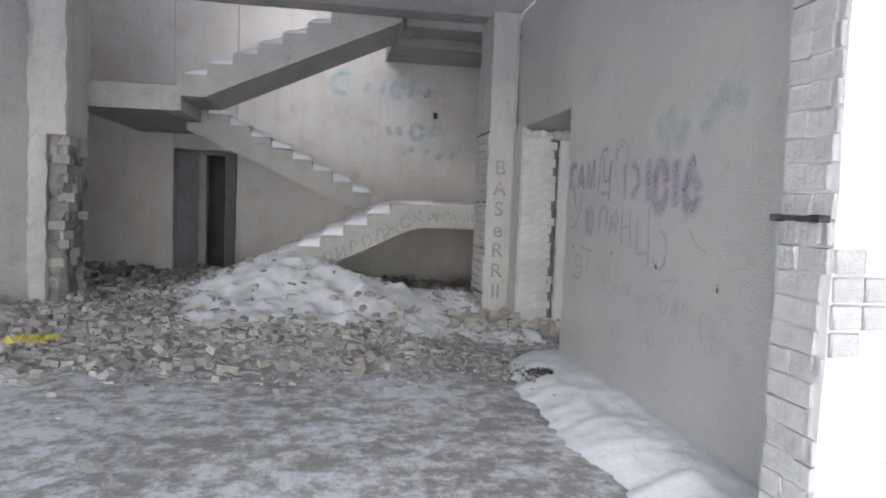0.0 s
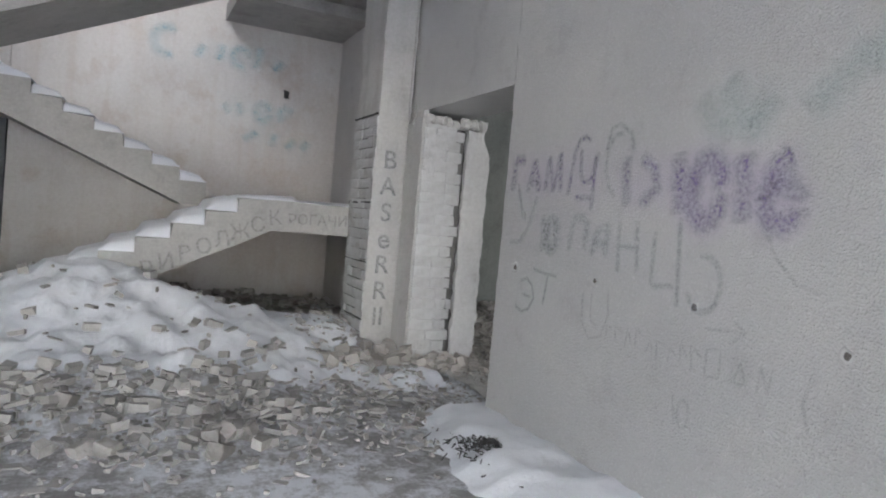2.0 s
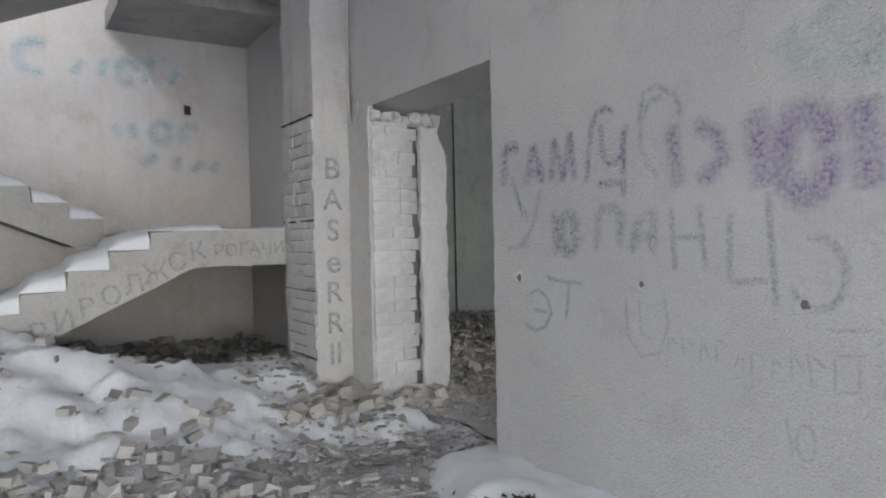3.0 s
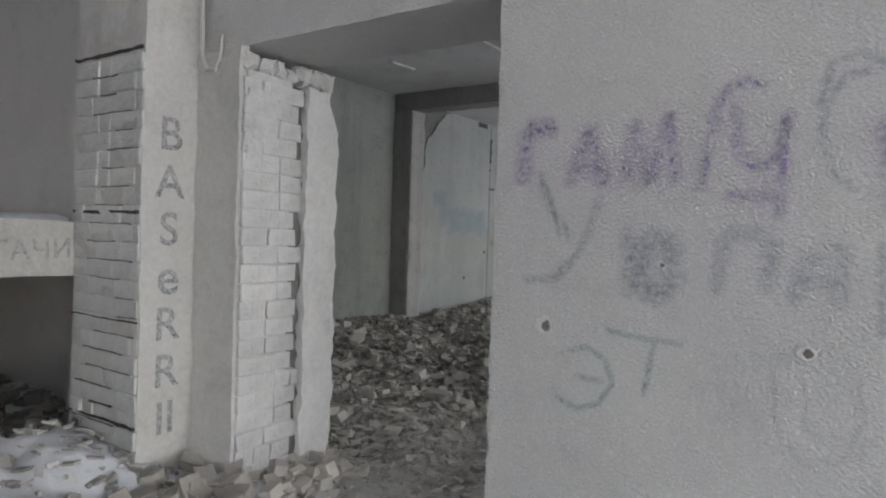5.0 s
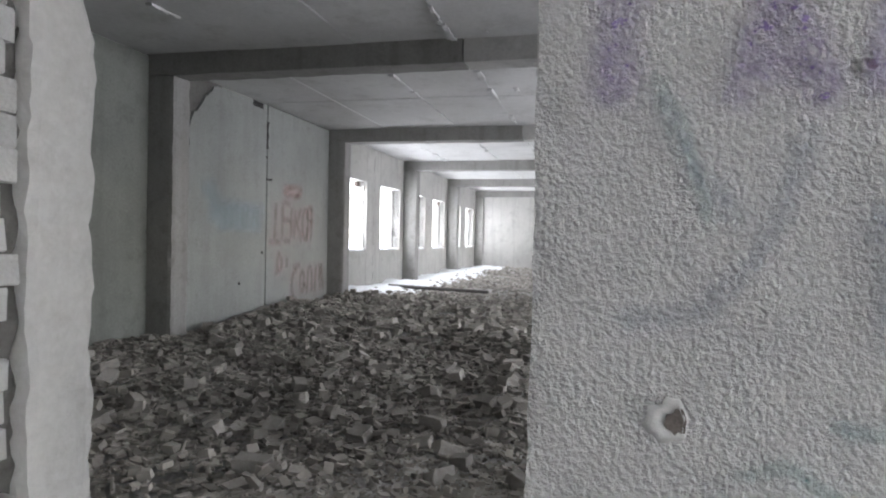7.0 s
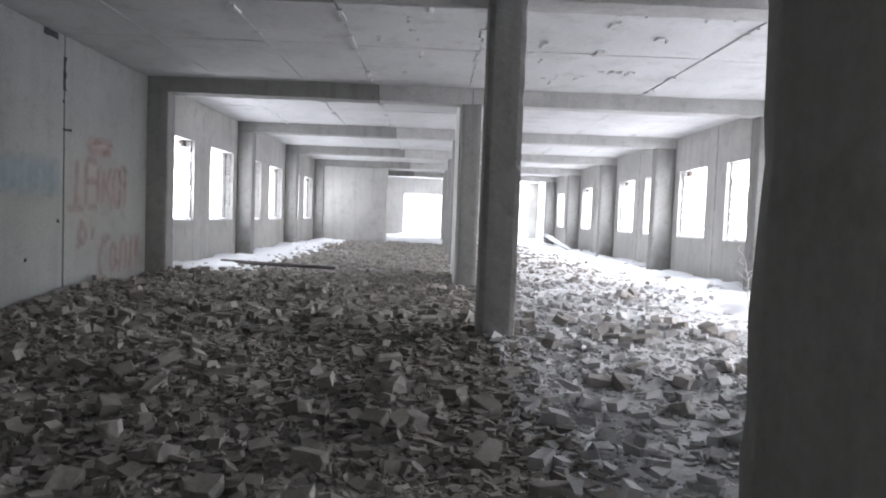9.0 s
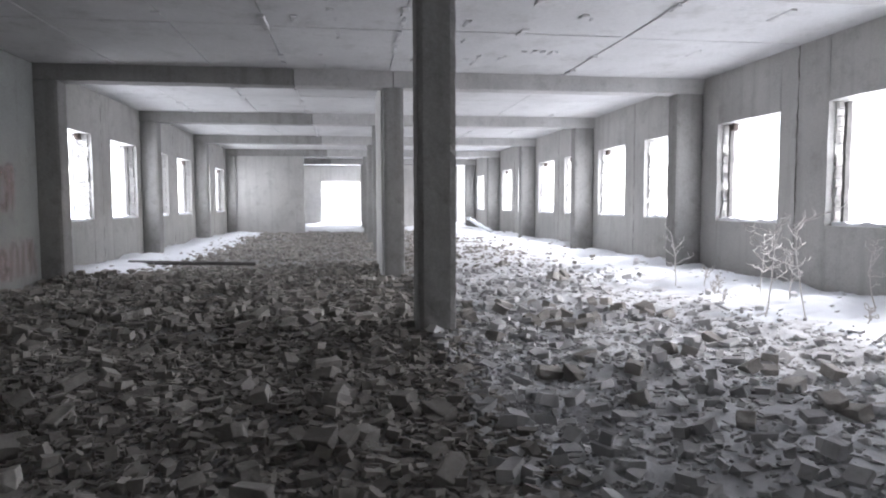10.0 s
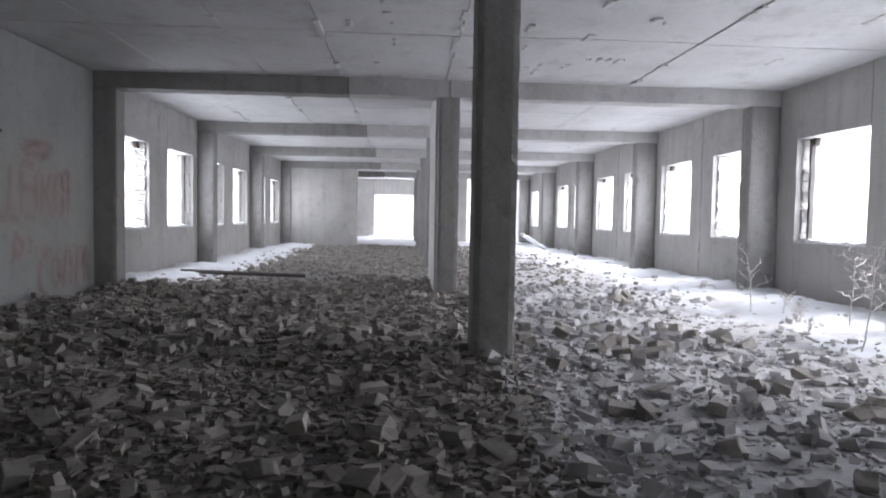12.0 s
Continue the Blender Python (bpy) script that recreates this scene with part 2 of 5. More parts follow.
M_ROUGHCAST = roughcast()
M_SNOW = snow_material("clean_drift_snow", 0.12)
M_SNOW_DIRTY = snow_material("dirty_trodden_snow", 0.5)
M_LOBBY = lobby_floor_material()
M_PURPLE = spray("worn_purple_spray", (0.30, 0.215, 0.45), 0.30, 0.66, 0.72, True)
M_BLUEGREY = spray("worn_blue_grey_spray", (0.30, 0.34, 0.42), 0.32, 0.70, 0.55, True)
M_GREEN = spray("worn_green_spray", (0.26, 0.44, 0.43), 0.26, 0.70, 0.58, True)
M_CYAN = spray("faded_cyan_spray", (0.38, 0.68, 0.80), 0.18, 0.75, 0.58, True)
M_HAZE = spray("sea_green_haze", (0.34, 0.56, 0.56), 0.25, 0.85, 0.38, True)
M_BLUE_PATCH = spray("faded_blue_patch", (0.34, 0.54, 0.68), 0.15, 0.8, 0.45, True)
M_RED = spray("faded_red_spray", (0.60, 0.30, 0.29), 0.12, 0.75, 0.55, True)
M_CHARCOAL = spray("charcoal_lettering", (0.13, 0.13, 0.145), 0.34, 0.70, 0.55)
M_PENCIL = spray("faint_pencil_strokes", (0.30, 0.31, 0.35), 0.30, 0.76, 0.34, True)
M_GREYBLUE_TEXT = spray("grey_brush_lettering", (0.22, 0.24, 0.29), 0.30, 0.60, 0.60)


# ---- mesh helpers ----
def thing(name, label="", category="", group="", kind="", at=(0, 0, 0)):
    ob = new(name)
    ob.location = at
    return tagged(ob, label, category, group, kind)


def mesh_from(name, bm, material):
    me = bpy.data.meshes.new(name)
    bm.normal_update()
    bm.to_mesh(me)
    bm.free()
    me.materials.append(material)
    return me


def part(name, bm, material, parent=None, label=""):
    """Links a bmesh as one mesh object under a thing or a part."""
    ob = new(name, mesh_from(name, bm, material))
    if parent:
        ob.parent = parent
    return tagged(ob, label)


def box_into(bm, x0, x1, y0, y1, z0, z1):
    c = Matrix.Translation(((x0 + x1) / 2, (y0 + y1) / 2, (z0 + z1) / 2))
    bmesh.ops.create_cube(bm, size=1.0, matrix=c @ Matrix.Diagonal((abs(x1 - x0), abs(y1 - y0), abs(z1 - z0), 1)))


def worn_box_into(bm, x0, x1, y0, y1, z0, z1, cell=0.12, amp=0.008, freq=5.0):
    """A box of small facets whose edges and faces wander a little, like worn masonry."""
    nx, ny, nz = (max(1, min(60, round((b - a) / cell))) for a, b in ((x0, x1), (y0, y1), (z0, z1)))
    verts = {}

    def vert(i, j, k):
        key = (i, j, k)
        if key not in verts:
            p = Vector((x0 + (x1 - x0) * i / nx, y0 + (y1 - y0) * j / ny, z0 + (z1 - z0) * k / nz))
            edges = (i in (0, nx)) + (j in (0, ny)) + (k in (0, nz))
            w = amp * (1.0 if edges == 1 else 1.8)
            d = noise.noise_vector(p * freq) + 0.6 * noise.noise_vector(p * freq * 2.7)
            q = p + d * w
            if edges > 1:
                q += (Vector(((x0 + x1) / 2 - p.x if i in (0, nx) else 0, (y0 + y1) / 2 - p.y if j in (0, ny) else 0, (z0 + z1) / 2 - p.z if k in (0, nz) else 0))).normalized() * amp * (0.8 + 1.5 * max(0, noise.noise(p * freq * 1.3)))
            verts[key] = bm.verts.new(q)
        return verts[key]

    for i in range(nx):
        for j in range(ny):
            bm.faces.new([vert(i, j, 0), vert(i, j + 1, 0), vert(i + 1, j + 1, 0), vert(i + 1, j, 0)])
            bm.faces.new([vert(i, j, nz), vert(i + 1, j, nz), vert(i + 1, j + 1, nz), vert(i, j + 1, nz)])
    for i in range(nx):
        for k in range(nz):
            bm.faces.new([vert(i, 0, k), vert(i + 1, 0, k), vert(i + 1, 0, k + 1), vert(i, 0, k + 1)])
            bm.faces.new([vert(i, ny, k), vert(i, ny, k + 1), vert(i + 1, ny, k + 1), vert(i + 1, ny, k)])
    for j in range(ny):
        for k in range(nz):
            bm.faces.new([vert(0, j, k), vert(0, j, k + 1), vert(0, j + 1, k + 1), vert(0, j + 1, k)])
            bm.faces.new([vert(nx, j, k), vert(nx, j + 1, k), vert(nx, j + 1, k + 1), vert(nx, j, k + 1)])


def structure(name, boxes, material, label, worn=None):
    bm = bmesh.new()
    for b in boxes:
        if worn:
            worn_box_into(bm, *b, *worn)
        else:
            box_into(bm, *b)
    return tagged(part(name, bm, material), label, name.split("_")[0], kind="structure")


def smooth(a, b, v):
    k = max(0.0, min(1.0, (v - a) / (b - a)))
    return k * k * (3 - 2 * k)


def fbm(x, y, s, seed=0.0):
    return noise.fractal(Vector((x * s, y * s, seed)), 0.9, 2.1, 4)


def sheet(name, x0, x1, y0, y1, step, height, material):
    """One ground sheet whose height is a function of the plan."""
    nx, ny = max(1, round((x1 - x0) / step)), max(1, round((y1 - y0) / step))
    verts = [(x, y, height(x, y)) for j in range(ny + 1) for i in range(nx + 1)
             for x, y in ((x0 + (x1 - x0) * i / nx, y0 + (y1 - y0) * j / ny),)]
    w = nx + 1
    faces = [(j * w + i, j * w + i + 1, (j + 1) * w + i + 1, (j + 1) * w + i) for j in range(ny) for i in range(nx)]
    me = bpy.data.meshes.new(name)
    me.from_pydata(verts, [], faces)
    me.materials.append(material)
    me.shade_smooth()
    return new(name, me)


# ---- plan ----
CEIL, BEAM = 3.87, 3.58               # undersides of the slabs and of the beams
NORTH, SOUTH = 11.98, -0.2           # inner faces of the hall's long walls
FRAMES = [8.865, 14.87, 20.7, 26.6, 32.5, 38.4]
FIRST, SECOND = 1.51, 4.41            # window centres in a bay, from its frame
HALL_W, HALL_E = 2.7, 44.7
WALL = 2.15                           # lobby face of the roughcast wall
DOOR0, DOOR1, DOOR_H = 6.085, 7.62, 2.46
SILL, HEAD, WIN = 1.14, 2.93, 0.9     # half a window is WIN wide


# ---- ground and floors ----
def outdoors(x, y):
    return -0.45


ground = sheet("ground", -2500, 2500, -2500, 2500, 250, outdoors, M_SNOW)
tagged(ground, "open snow-covered ground round the building", "ground", kind="structure")


def hall_height(x, y):
    h = 0.02 + 0.07 * smooth(2.6, 7.5, x) + 0.05 * smooth(32, 40, x)
    h += 0.16 * math.exp(-((x - 8.9) / 1.1) ** 2 - ((y - 5.7) / 1.1) ** 2)
    h += 0.06 * smooth(9.0, 11.5, y) * smooth(6, 14, x)
    h += 0.10 * fbm(x, y, 0.55, 3.0) + 0.035 * fbm(x, y, 2.6, 8.0)
    k = smooth(2.45, 3.4, x)
    return h * k + ((lobby_height(x, y) - 0.006) * (1 - k) if k < 1 else 0.0)


def lobby_height(x, y):
    bank = smooth(5.5, 7.4, y) * (1 - smooth(0.2, 1.7, x)) * 0.24
    bank += smooth(6.6, 8.0, y) * smooth(0.2, 1.7, x) * 0.10
    return 0.012 * fbm(x, y, 0.9) + bank * (1 + 0.5 * fbm(x, y, 1.1, 5.0)) + 0.05 * smooth(5.6, 7.0, y) * fbm(x, y, 3.0, 2.0)


floor_lobby = sheet("floor_lobby", -7.2, 2.45, -4.2, 11.9, 0.09, lobby_height, M_LOBBY)
tagged(floor_lobby, "trodden dirt floor with broken patches of ice and snow", "floor", kind="structure")
floor_hall = sheet("floor_hall", 2.3, 45.0, -0.4, 12.2, 0.16, hall_height, M_DUST)
tagged(floor_hall, "hall floor buried under grey building dust and grit", "floor", kind="structure")

# ---- lobby shell ----
wall_east = structure("wall_east", [
    (WALL, 2.69, 2.40, DOOR0, -0.2, CEIL), (WALL, 2.69, DOOR0, 7.99, DOOR_H, CEIL),
    (2.45, 2.69, 8.0, 11.8, -0.2, 8.0)], M_ROUGHCAST, "coarse grey roughcast wall covered in faded spray graffiti", (0.06, 0.0035, 16.0))
wall_lobby_end = structure("wall_lobby_end", [(1.715, 5.2, 2.11, 2.39, -0.2, CEIL)], M_WHITE,
                           "whitewashed plaster wall with scrawled grey marks and broken corner", (0.15, 0.004, 4.0))
structure("wall_side_room", [(5.2, 5.5, -4.5, 2.39, -0.4, CEIL)], M_PLASTER, "plain plastered side wall of the entrance room")
structure("wall_entrance", [(-7.5, -3.6, -4.6, -4.2, -0.4, CEIL), (1.4, 2.2, -4.6, -4.2, -0.4, CEIL),
                            (4.6, 5.5, -4.6, -4.2, -0.4, CEIL), (-7.5, 5.5, -4.6, -4.2, 3.3, CEIL)], M_PLASTER, "entrance wall with wide unglazed openings")
# unseen wall; its made-up opening throws side light on the roughcast
structure("wall_lobby_west", [(-7.6, -7.2, -4.6, -3.6, -0.4, CEIL), (-7.6, -7.2, 1.8, 12.1, -0.4, CEIL), (-7.6, -7.2, -3.6, 1.8, -0.4, 0.6),
                              (-7.6, -7.2, -3.6, 1.8, 3.4, CEIL)], M_PLASTER, "unseen lobby wall, added with an opening for west light")
structure("wall_lobby_recess", [(-7.2, -3.4, 8.15, 8.5, -0.2, CEIL)], M_CONCRETE, "dull grey rendered wall beside the pier", (0.3, 0.006, 3.0))
structure("ceiling_lobby", [(-7.6, WALL, -4.6, 8.25, CEIL, 4.2), (WALL, 5.5, -4.6, 2.39, CEIL, 4.2)], M_CEILING, "flat concrete slab ceiling of the lobby")
structure("beam_stair", [(-7.2, 2.44, 8.25, 8.6, 3.86, 4.3)], M_CONCRETE, "concrete beam along the edge of the stairwell", (0.15, 0.006, 4.0))

# ---- stairwell shell ----
wall_stair = structure("wall_stair", [
    (-7.2, -2.76, 11.8, 12.1, -0.2, 8.0), (-1.74, 2.69, 11.8, 12.1, -0.2, 8.0), (-2.76, -1.74, 11.8, 12.1, 2.28, 8.0)],
    M_STAIRWALL, "stained pale plaster stairwell wall with faded blue scrawls", (0.25, 0.006, 3.0))
structure("wall_stair_west", [(-7.6, -7.2, 8.5, 12.1, 4.0, 8.0)], M_STAIRWALL, "upper stairwell wall")
# unseen; its opening is made up and sized for the bright wall patch
structure("wall_stair_front", [(-7.6, -2.6, 8.25, 8.6, 4.3, 8.0), (-0.5, 2.69, 8.25, 8.6, 4.3, 8.0), (-2.6, -0.5, 8.25, 8.6, 4.3, 5.5), (-2.6, -0.5, 8.25, 8.6, 6.1, 8.0)], M_STAIRWALL, "unseen upper wall above the stair, added with a light gap")
structure("wall_dark_room", [(-3.4, -3.2, 12.1, 14.6, -0.2, 2.8), (-1.2, -1.0, 12.1, 14.6, -0.2, 2.8), (-3.4, -1.0, 14.6, 14.8, -0.2, 2.8)], M_PLASTER, "bare walls of the dark room behind the stair")
structure("ceiling_dark_room", [(-3.4, -1.0, 12.1, 14.8, 2.8, 3.0)], M_CONCRETE, "slab over the dark room")
structure("floor_dark_room", [(-3.4, -1.0, 11.8, 14.8, -0.3, 0.03)], M_DUST, "dusty floor of the dark room")
structure("floor_upper", [(0.75, 2.44, 8.6, 11.8, 3.98, 4.2), (-7.2, -4.6, 8.6, 11.8, 3.92, 4.2)], M_CONCRETE, "concrete slabs of the upper floor", (0.3, 0.006, 3.0))
structure("beam_upper_landing", [(0.8, 2.43, 8.68, 8.95, 3.79, 3.975), (0.8, 2.43, 9.95, 10.2, 3.83, 3.975)], M_CONCRETE, "concrete edge beams under the upper landing", (0.15, 0.006, 3.0))

# roof out of view, added; the gap's size sets the stairwell light
structure("roof_stair", [(-7.6, -3.4, 8.25, 12.1, 8.0, 8.3), (0.6, 2.69, 8.25, 12.1, 8.0, 8.3), (-3.4, 0.6, 8.25, 9.1, 8.0, 8.3), (-3.4, 0.6, 11.1, 12.1, 8.0, 8.3)], M_CONCRETE, "unseen added roof slab over the stairwell, gapped for daylight")

# ---- hall shell ----
def long_wall(name, y0, y1, first, last, material, label, west=2.69):
    boxes = []
    edges = []
    for a in [2.95] + FRAMES[:-1]:
        for c in (a + FIRST, a + SECOND):
            if first < c < last:
                edges.append((c - WIN, c + WIN))
    x = west
    for a, b in edges:
        boxes.append((x, a, y0, y1, -0.4, 4.2))
        boxes.append((a, b, y0, y1, -0.4, SILL))
        boxes.append((a, b, y0, y1, HEAD, 4.2))
        x = b
    boxes.append((x, 45.0, y0, y1, -0.4, 4.2))
    return structure(name, boxes, material, label, (0.3, 0.006, 4.0))


wall_north = long_wall("wall_north", NORTH, NORTH + 0.4, 14.9, 32.0, M_HALLWALL, "grey plastered hall wall with a row of empty window holes")
wall_south = long_wall("wall_south", SOUTH - 0.4, SOUTH, 5.0, 40.0, M_HALLWALL, "damp grey plastered hall wall with a row of empty window holes", 5.5)
structure("wall_hall_infill", [(32.4, 32.7, 9.04, NORTH, -0.2, BEAM)], M_HALLWALL, "plastered cross wall closing part of the hall", (0.3, 0.006, 4.0))
structure("pier_infill", [(32.25, 32.75, 8.66, 9.04, -0.2, BEAM)], M_HALLWALL, "plastered pier at the end of the cross wall", (0.15, 0.006, 4.0))
structure("wall_hall_middle", [(15.065, 17.7, 5.80, 6.06, -0.1, CEIL - 0.01)], M_PLASTER, "short plastered partition behind a column", (0.2, 0.006, 4.0))
structure("wall_far_end", [(44.7, 45.1, 8.4, 12.4, -0.4, 4.2), (44.7, 45.1, 3.2, 6.0, -0.4, 4.2), (44.7, 45.1, 6.0, 8.4, 2.87, 4.2), (44.7, 45.1, -0.5, 0.4, -0.4, 4.2)],
          M_PLASTER, "far end wall of the hall with open doorways", (0.3, 0.006, 4.0))
structure("wall_far_return", [(38.25, 38.6, 3.2, 5.6, -0.2, BEAM)], M_PLASTER, "plastered cross wall with a broken upper corner", (0.3, 0.006, 4.0))


# ---- hall frame ----
def column(x, y, half_x, half_y, top, label, name="column", z0=-0.1):
    t = thing(name, label, "column", "hall columns", at=(x, y, 0))
    bm = bmesh.new()
    worn_box_into(bm, -half_x, half_x, -half_y, half_y, z0, top, 0.065, 0.004, 7.0)
    for v in bm.verts:
        if abs(v.co.x) > half_x * 0.93 and abs(v.co.y) > half_y * 0.93:
            # rubbed arrises with a few deeper chips
            p = Vector((x + v.co.x, y + v.co.y, v.co.z * 2.3))
            cut = 0.008 + 0.05 * max(0.0, noise.noise(p * 2.1) - 0.28)
            v.co.x -= math.copysign(cut, v.co.x)
            v.co.y -= math.copysign(cut, v.co.y)
    part("shaft", bm, M_COLUMN, t)
    return t


for x in FRAMES:
    column(x, 5.85, 0.19, 0.19, BEAM, "square grey concrete column with chipped edges, standing in rubble")
jamb_column = column(2.865, 5.90, 0.165, 0.21, BEAM, "square concrete column beside the doorway with a cracked joint")
for k, z in enumerate((1.66, 1.48)):
    bm = bmesh.new()
    worn_box_into(bm, -0.178, -0.158, 0.17, 0.214, z - 0.009, z + 0.009, 0.02, 0.004, 20)
    part("steel_stub", bm, M_METAL, jamb_column, "rusty bent steel stub")
for x in FRAMES:
    column(x, NORTH - 0.215, 0.19, 0.215, BEAM, "grey concrete wall pilaster with worn corners", "pilaster")
    column(x, SOUTH + 0.28, 0.19, 0.28, BEAM, "grey concrete wall pilaster with worn corners", "pilaster")
for x in [2.95] + FRAMES:
    t = thing("cross_beam", "long concrete beam carried across the hall by columns", "beam", "hall beams", at=(x, 0, 0))
    # window light put into the colour: middle and south spans paler, north dark
    for name, y0, y1, mat in (("north_span", 7.62, NORTH - 0.002, M_COLUMN), ("middle_span", 5.85, 7.615, M_BEAM_LIT), ("south_span", SOUTH + 0.002, 5.845, M_BEAM_LIT)):
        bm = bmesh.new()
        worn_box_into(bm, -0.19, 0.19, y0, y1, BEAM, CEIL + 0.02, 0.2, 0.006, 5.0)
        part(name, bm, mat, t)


def hall_ceiling():
    """Floor slabs laid between the beams, with open joints between them."""
    bm = bmesh.new()
    rnd = random.Random(4)
    joints = [-0.6, 1.2, 2.67, 5.93, 7.75, 9.01, 10.6, 12.4]
    xs = [2.69] + FRAMES + [45.0]
    for a, b in zip(xs, xs[1:]):
        for y0, y1 in zip(joints, joints[1:]):
            dz = rnd.uniform(-0.008, 0.008)
            mid = (a + b) / 2 + rnd.uniform(-0.05, 0.05)
            for s in range(10):
                if y0 > 0 and rnd.random() < (0.75 if y0 in (5.93, 7.75) else 0.25):
                    u0 = a + 0.2 + (b - a - 0.4) * s / 10
                    worn_box_into(bm, u0, u0 + rnd.uniform(0.2, 0.6), y0 - rnd.uniform(0.02, 0.08), y0 + rnd.uniform(0.02, 0.07), CEIL - rnd.uniform(0.008, 0.035), CEIL + 0.02, 0.06, 0.012, 9.0)
            for u, v in ((a, mid - 0.014), (mid + 0.014, b)):
                box_into(bm, u + 0.002, v - 0.002, y0 + 0.008, y1 - 0.008, CEIL + dz + rnd.uniform(-0.003, 0.003), 4.12)
    for k in range(90):
        x, y = rnd.uniform(3.3, 15.0), rnd.choice((3.4, 4.4, 6.8, 5.2)) + rnd.gauss(0, 0.22)
        if min(abs(x - f) for f in FRAMES) > 0.45:
            worn_box_into(bm, x, x + rnd.uniform(0.05, 0.35), y, y + rnd.uniform(0.03, 0.12), CEIL - rnd.uniform(0.010, 0.024), CEIL + 0.015, 0.05, 0.012, 11.0)
    box_into(bm, 2.69, 45.0, -0.6, 12.4, 4.13, 4.3)
    return bm


tagged(part("ceiling_hall", hall_ceiling(), M_CEILING), "concrete slab ceiling with open joints and peeling limewash", "ceiling", kind="structure")

# ---- doorway stub, column and piers ----
stub = structure("wall_door_stub", [(2.16, 2.47, 7.624, 8.0, -0.1, DOOR_H - 0.12)], M_BRICK, "broken brick jamb of the doorway, whitewashed")
bm = bmesh.new()
worn_box_into(bm, 2.585, 2.845, 7.605, 8.2, -0.1, 2.33, 0.04, 0.008, 9.0)
for v in bm.verts:
    # the free corner is rubbed away at its head and foot
    wear = 0.09 * smooth(2.05, 2.33, v.co.z) + 0.06 * (1 - smooth(0.0, 0.25, v.co.z))
    v.co.x -= wear * smooth(2.6, 2.84, v.co.x)
# dark strip near the surface paints the shade deep in the crack
bm2 = bmesh.new()
worn_box_into(bm2, 2.44, 2.60, 7.65, 8.0, -0.1, 2.33, 0.03, 0.02, 12.0)
part("shaded_crack", bm2, M_DARK_GAP, stub)
plaster_slab = part("plaster_edge", bm, M_EDGE, stub, "thick pale plaster edge")
bm = bmesh.new()
worn_box_into(bm, 2.69, 2.86, 8.2, 11.98, -0.1, 4.2, 0.3, 0.006, 4.0)
tagged(part("wall_hall_partition", bm, M_CONCRETE), "grey end wall of the hall next to the doorway", "wall", kind="structure")
bm = bmesh.new()
worn_box_into(bm, 2.115, 2.165, 7.63, 8.0, -0.1, DOOR_H + 0.0, 0.08, 0.006, 5.0)
part("side_plaster", bm, M_PLASTER, stub, "grey plaster skin")

pillar = structure("pillar_stair", [(1.805, 2.14, 8.0, 8.69, -0.1, CEIL)], M_PLASTER, "pale plastered pillar with brick side and painted vertical lettering", (0.1, 0.007, 5.0))

pier = structure("pier_west", [(-3.39, -2.99, 7.92, 8.62, 2.1, CEIL), (-3.39, -3.2, 7.92, 8.62, -0.1, 2.12)], M_PLASTER,
                 "plastered pier whose lower corner is broken away to bare masonry", (0.08, 0.014, 5.0))
bm = bmesh.new()
worn_box_into(bm, -3.21, -3.03, 7.98, 8.6, -0.1, 2.14, 0.06, 0.035, 7.0)
part("broken_core", bm, M_MORTAR, pier, "bare broken masonry core")


# ---- stair ----
def stair_profile(x0, z0, run, rise, n, sign, thick):
    """Outline of a sawtooth flight in x and z, from its foot, with a sloping soffit."""
    top = [(x0, z0)]
    x, z = x0, z0
    for k in range(n):
        z += rise
        top.append((x, z))
        x += sign * run
        top.append((x, z))
    return top, (x, z)


def prism_into(bm, outline, y0, y1):
    a = [bm.verts.new((x, y0, z)) for x, z in outline]
    b = [bm.verts.new((x, y1, z)) for x, z in outline]
    bm.faces.new(a)
    bm.faces.new(b[::-1])
    for i in range(len(a)):
        j = (i + 1) % len(a)
        bm.faces.new([a[j], a[i], b[i], b[j]])
    bmesh.ops.recalc_face_normals(bm, faces=bm.faces)


def flight(name, x0, z0, n, sign, y0, y1, label, drop=0.33):
    run, rise, thick = 0.3, 0.15, 0.16
    top, (xe, ze) = stair_profile(x0, z0, run, rise, n, sign, thick)
    t = thing(name, label, "stair", "stair flights")
    bm = bmesh.new()
    prism_into(bm, [(x0, z0), (xe, ze), (xe, ze - drop), (x0 + sign * run * 0.9, z0 - 0.12), (x0, z0 - 0.12)], y0, y1)
    part("sloping_slab", bm, M_STAIR, t)
    for k in range(n):
        rnd = random.Random(k + n)
        x, z = x0 + sign * run * k, z0 + rise * k
        bm = bmesh.new()
        prism_into(bm, [(x, z), (x, z + rise), (x + sign * run, z + rise)], y0 + 0.002, y1 - 0.002)
        bmesh.ops.subdivide_edges(bm, edges=[e for e in bm.edges if abs(e.verts[0].co.y - e.verts[1].co.y) > 0.5], cuts=9)
        for v in bm.verts:
            if abs(v.co.x - x) < 0.01 and v.co.z > z + 0.1:
                v.co.x += sign * abs(rnd.gauss(0, 0.012))
                v.co.z -= abs(rnd.gauss(0, 0.010))
        part("step", bm, M_STAIR, t)
    return t


F1Y0, F1Y1, F2Y0, F2Y1 = 8.7, 9.95, 10.1, 11.55
flight("stair_flight", 0.67 - 9 * 0.3, 0.0, 10, 1, F1Y0, F1Y1, "lower concrete stair flight with chipped treads under snow")
flight("stair_flight", 0.50, 1.5, 9, -1, F2Y0, F2Y1, "middle concrete stair flight dusted with snow", 0.40)
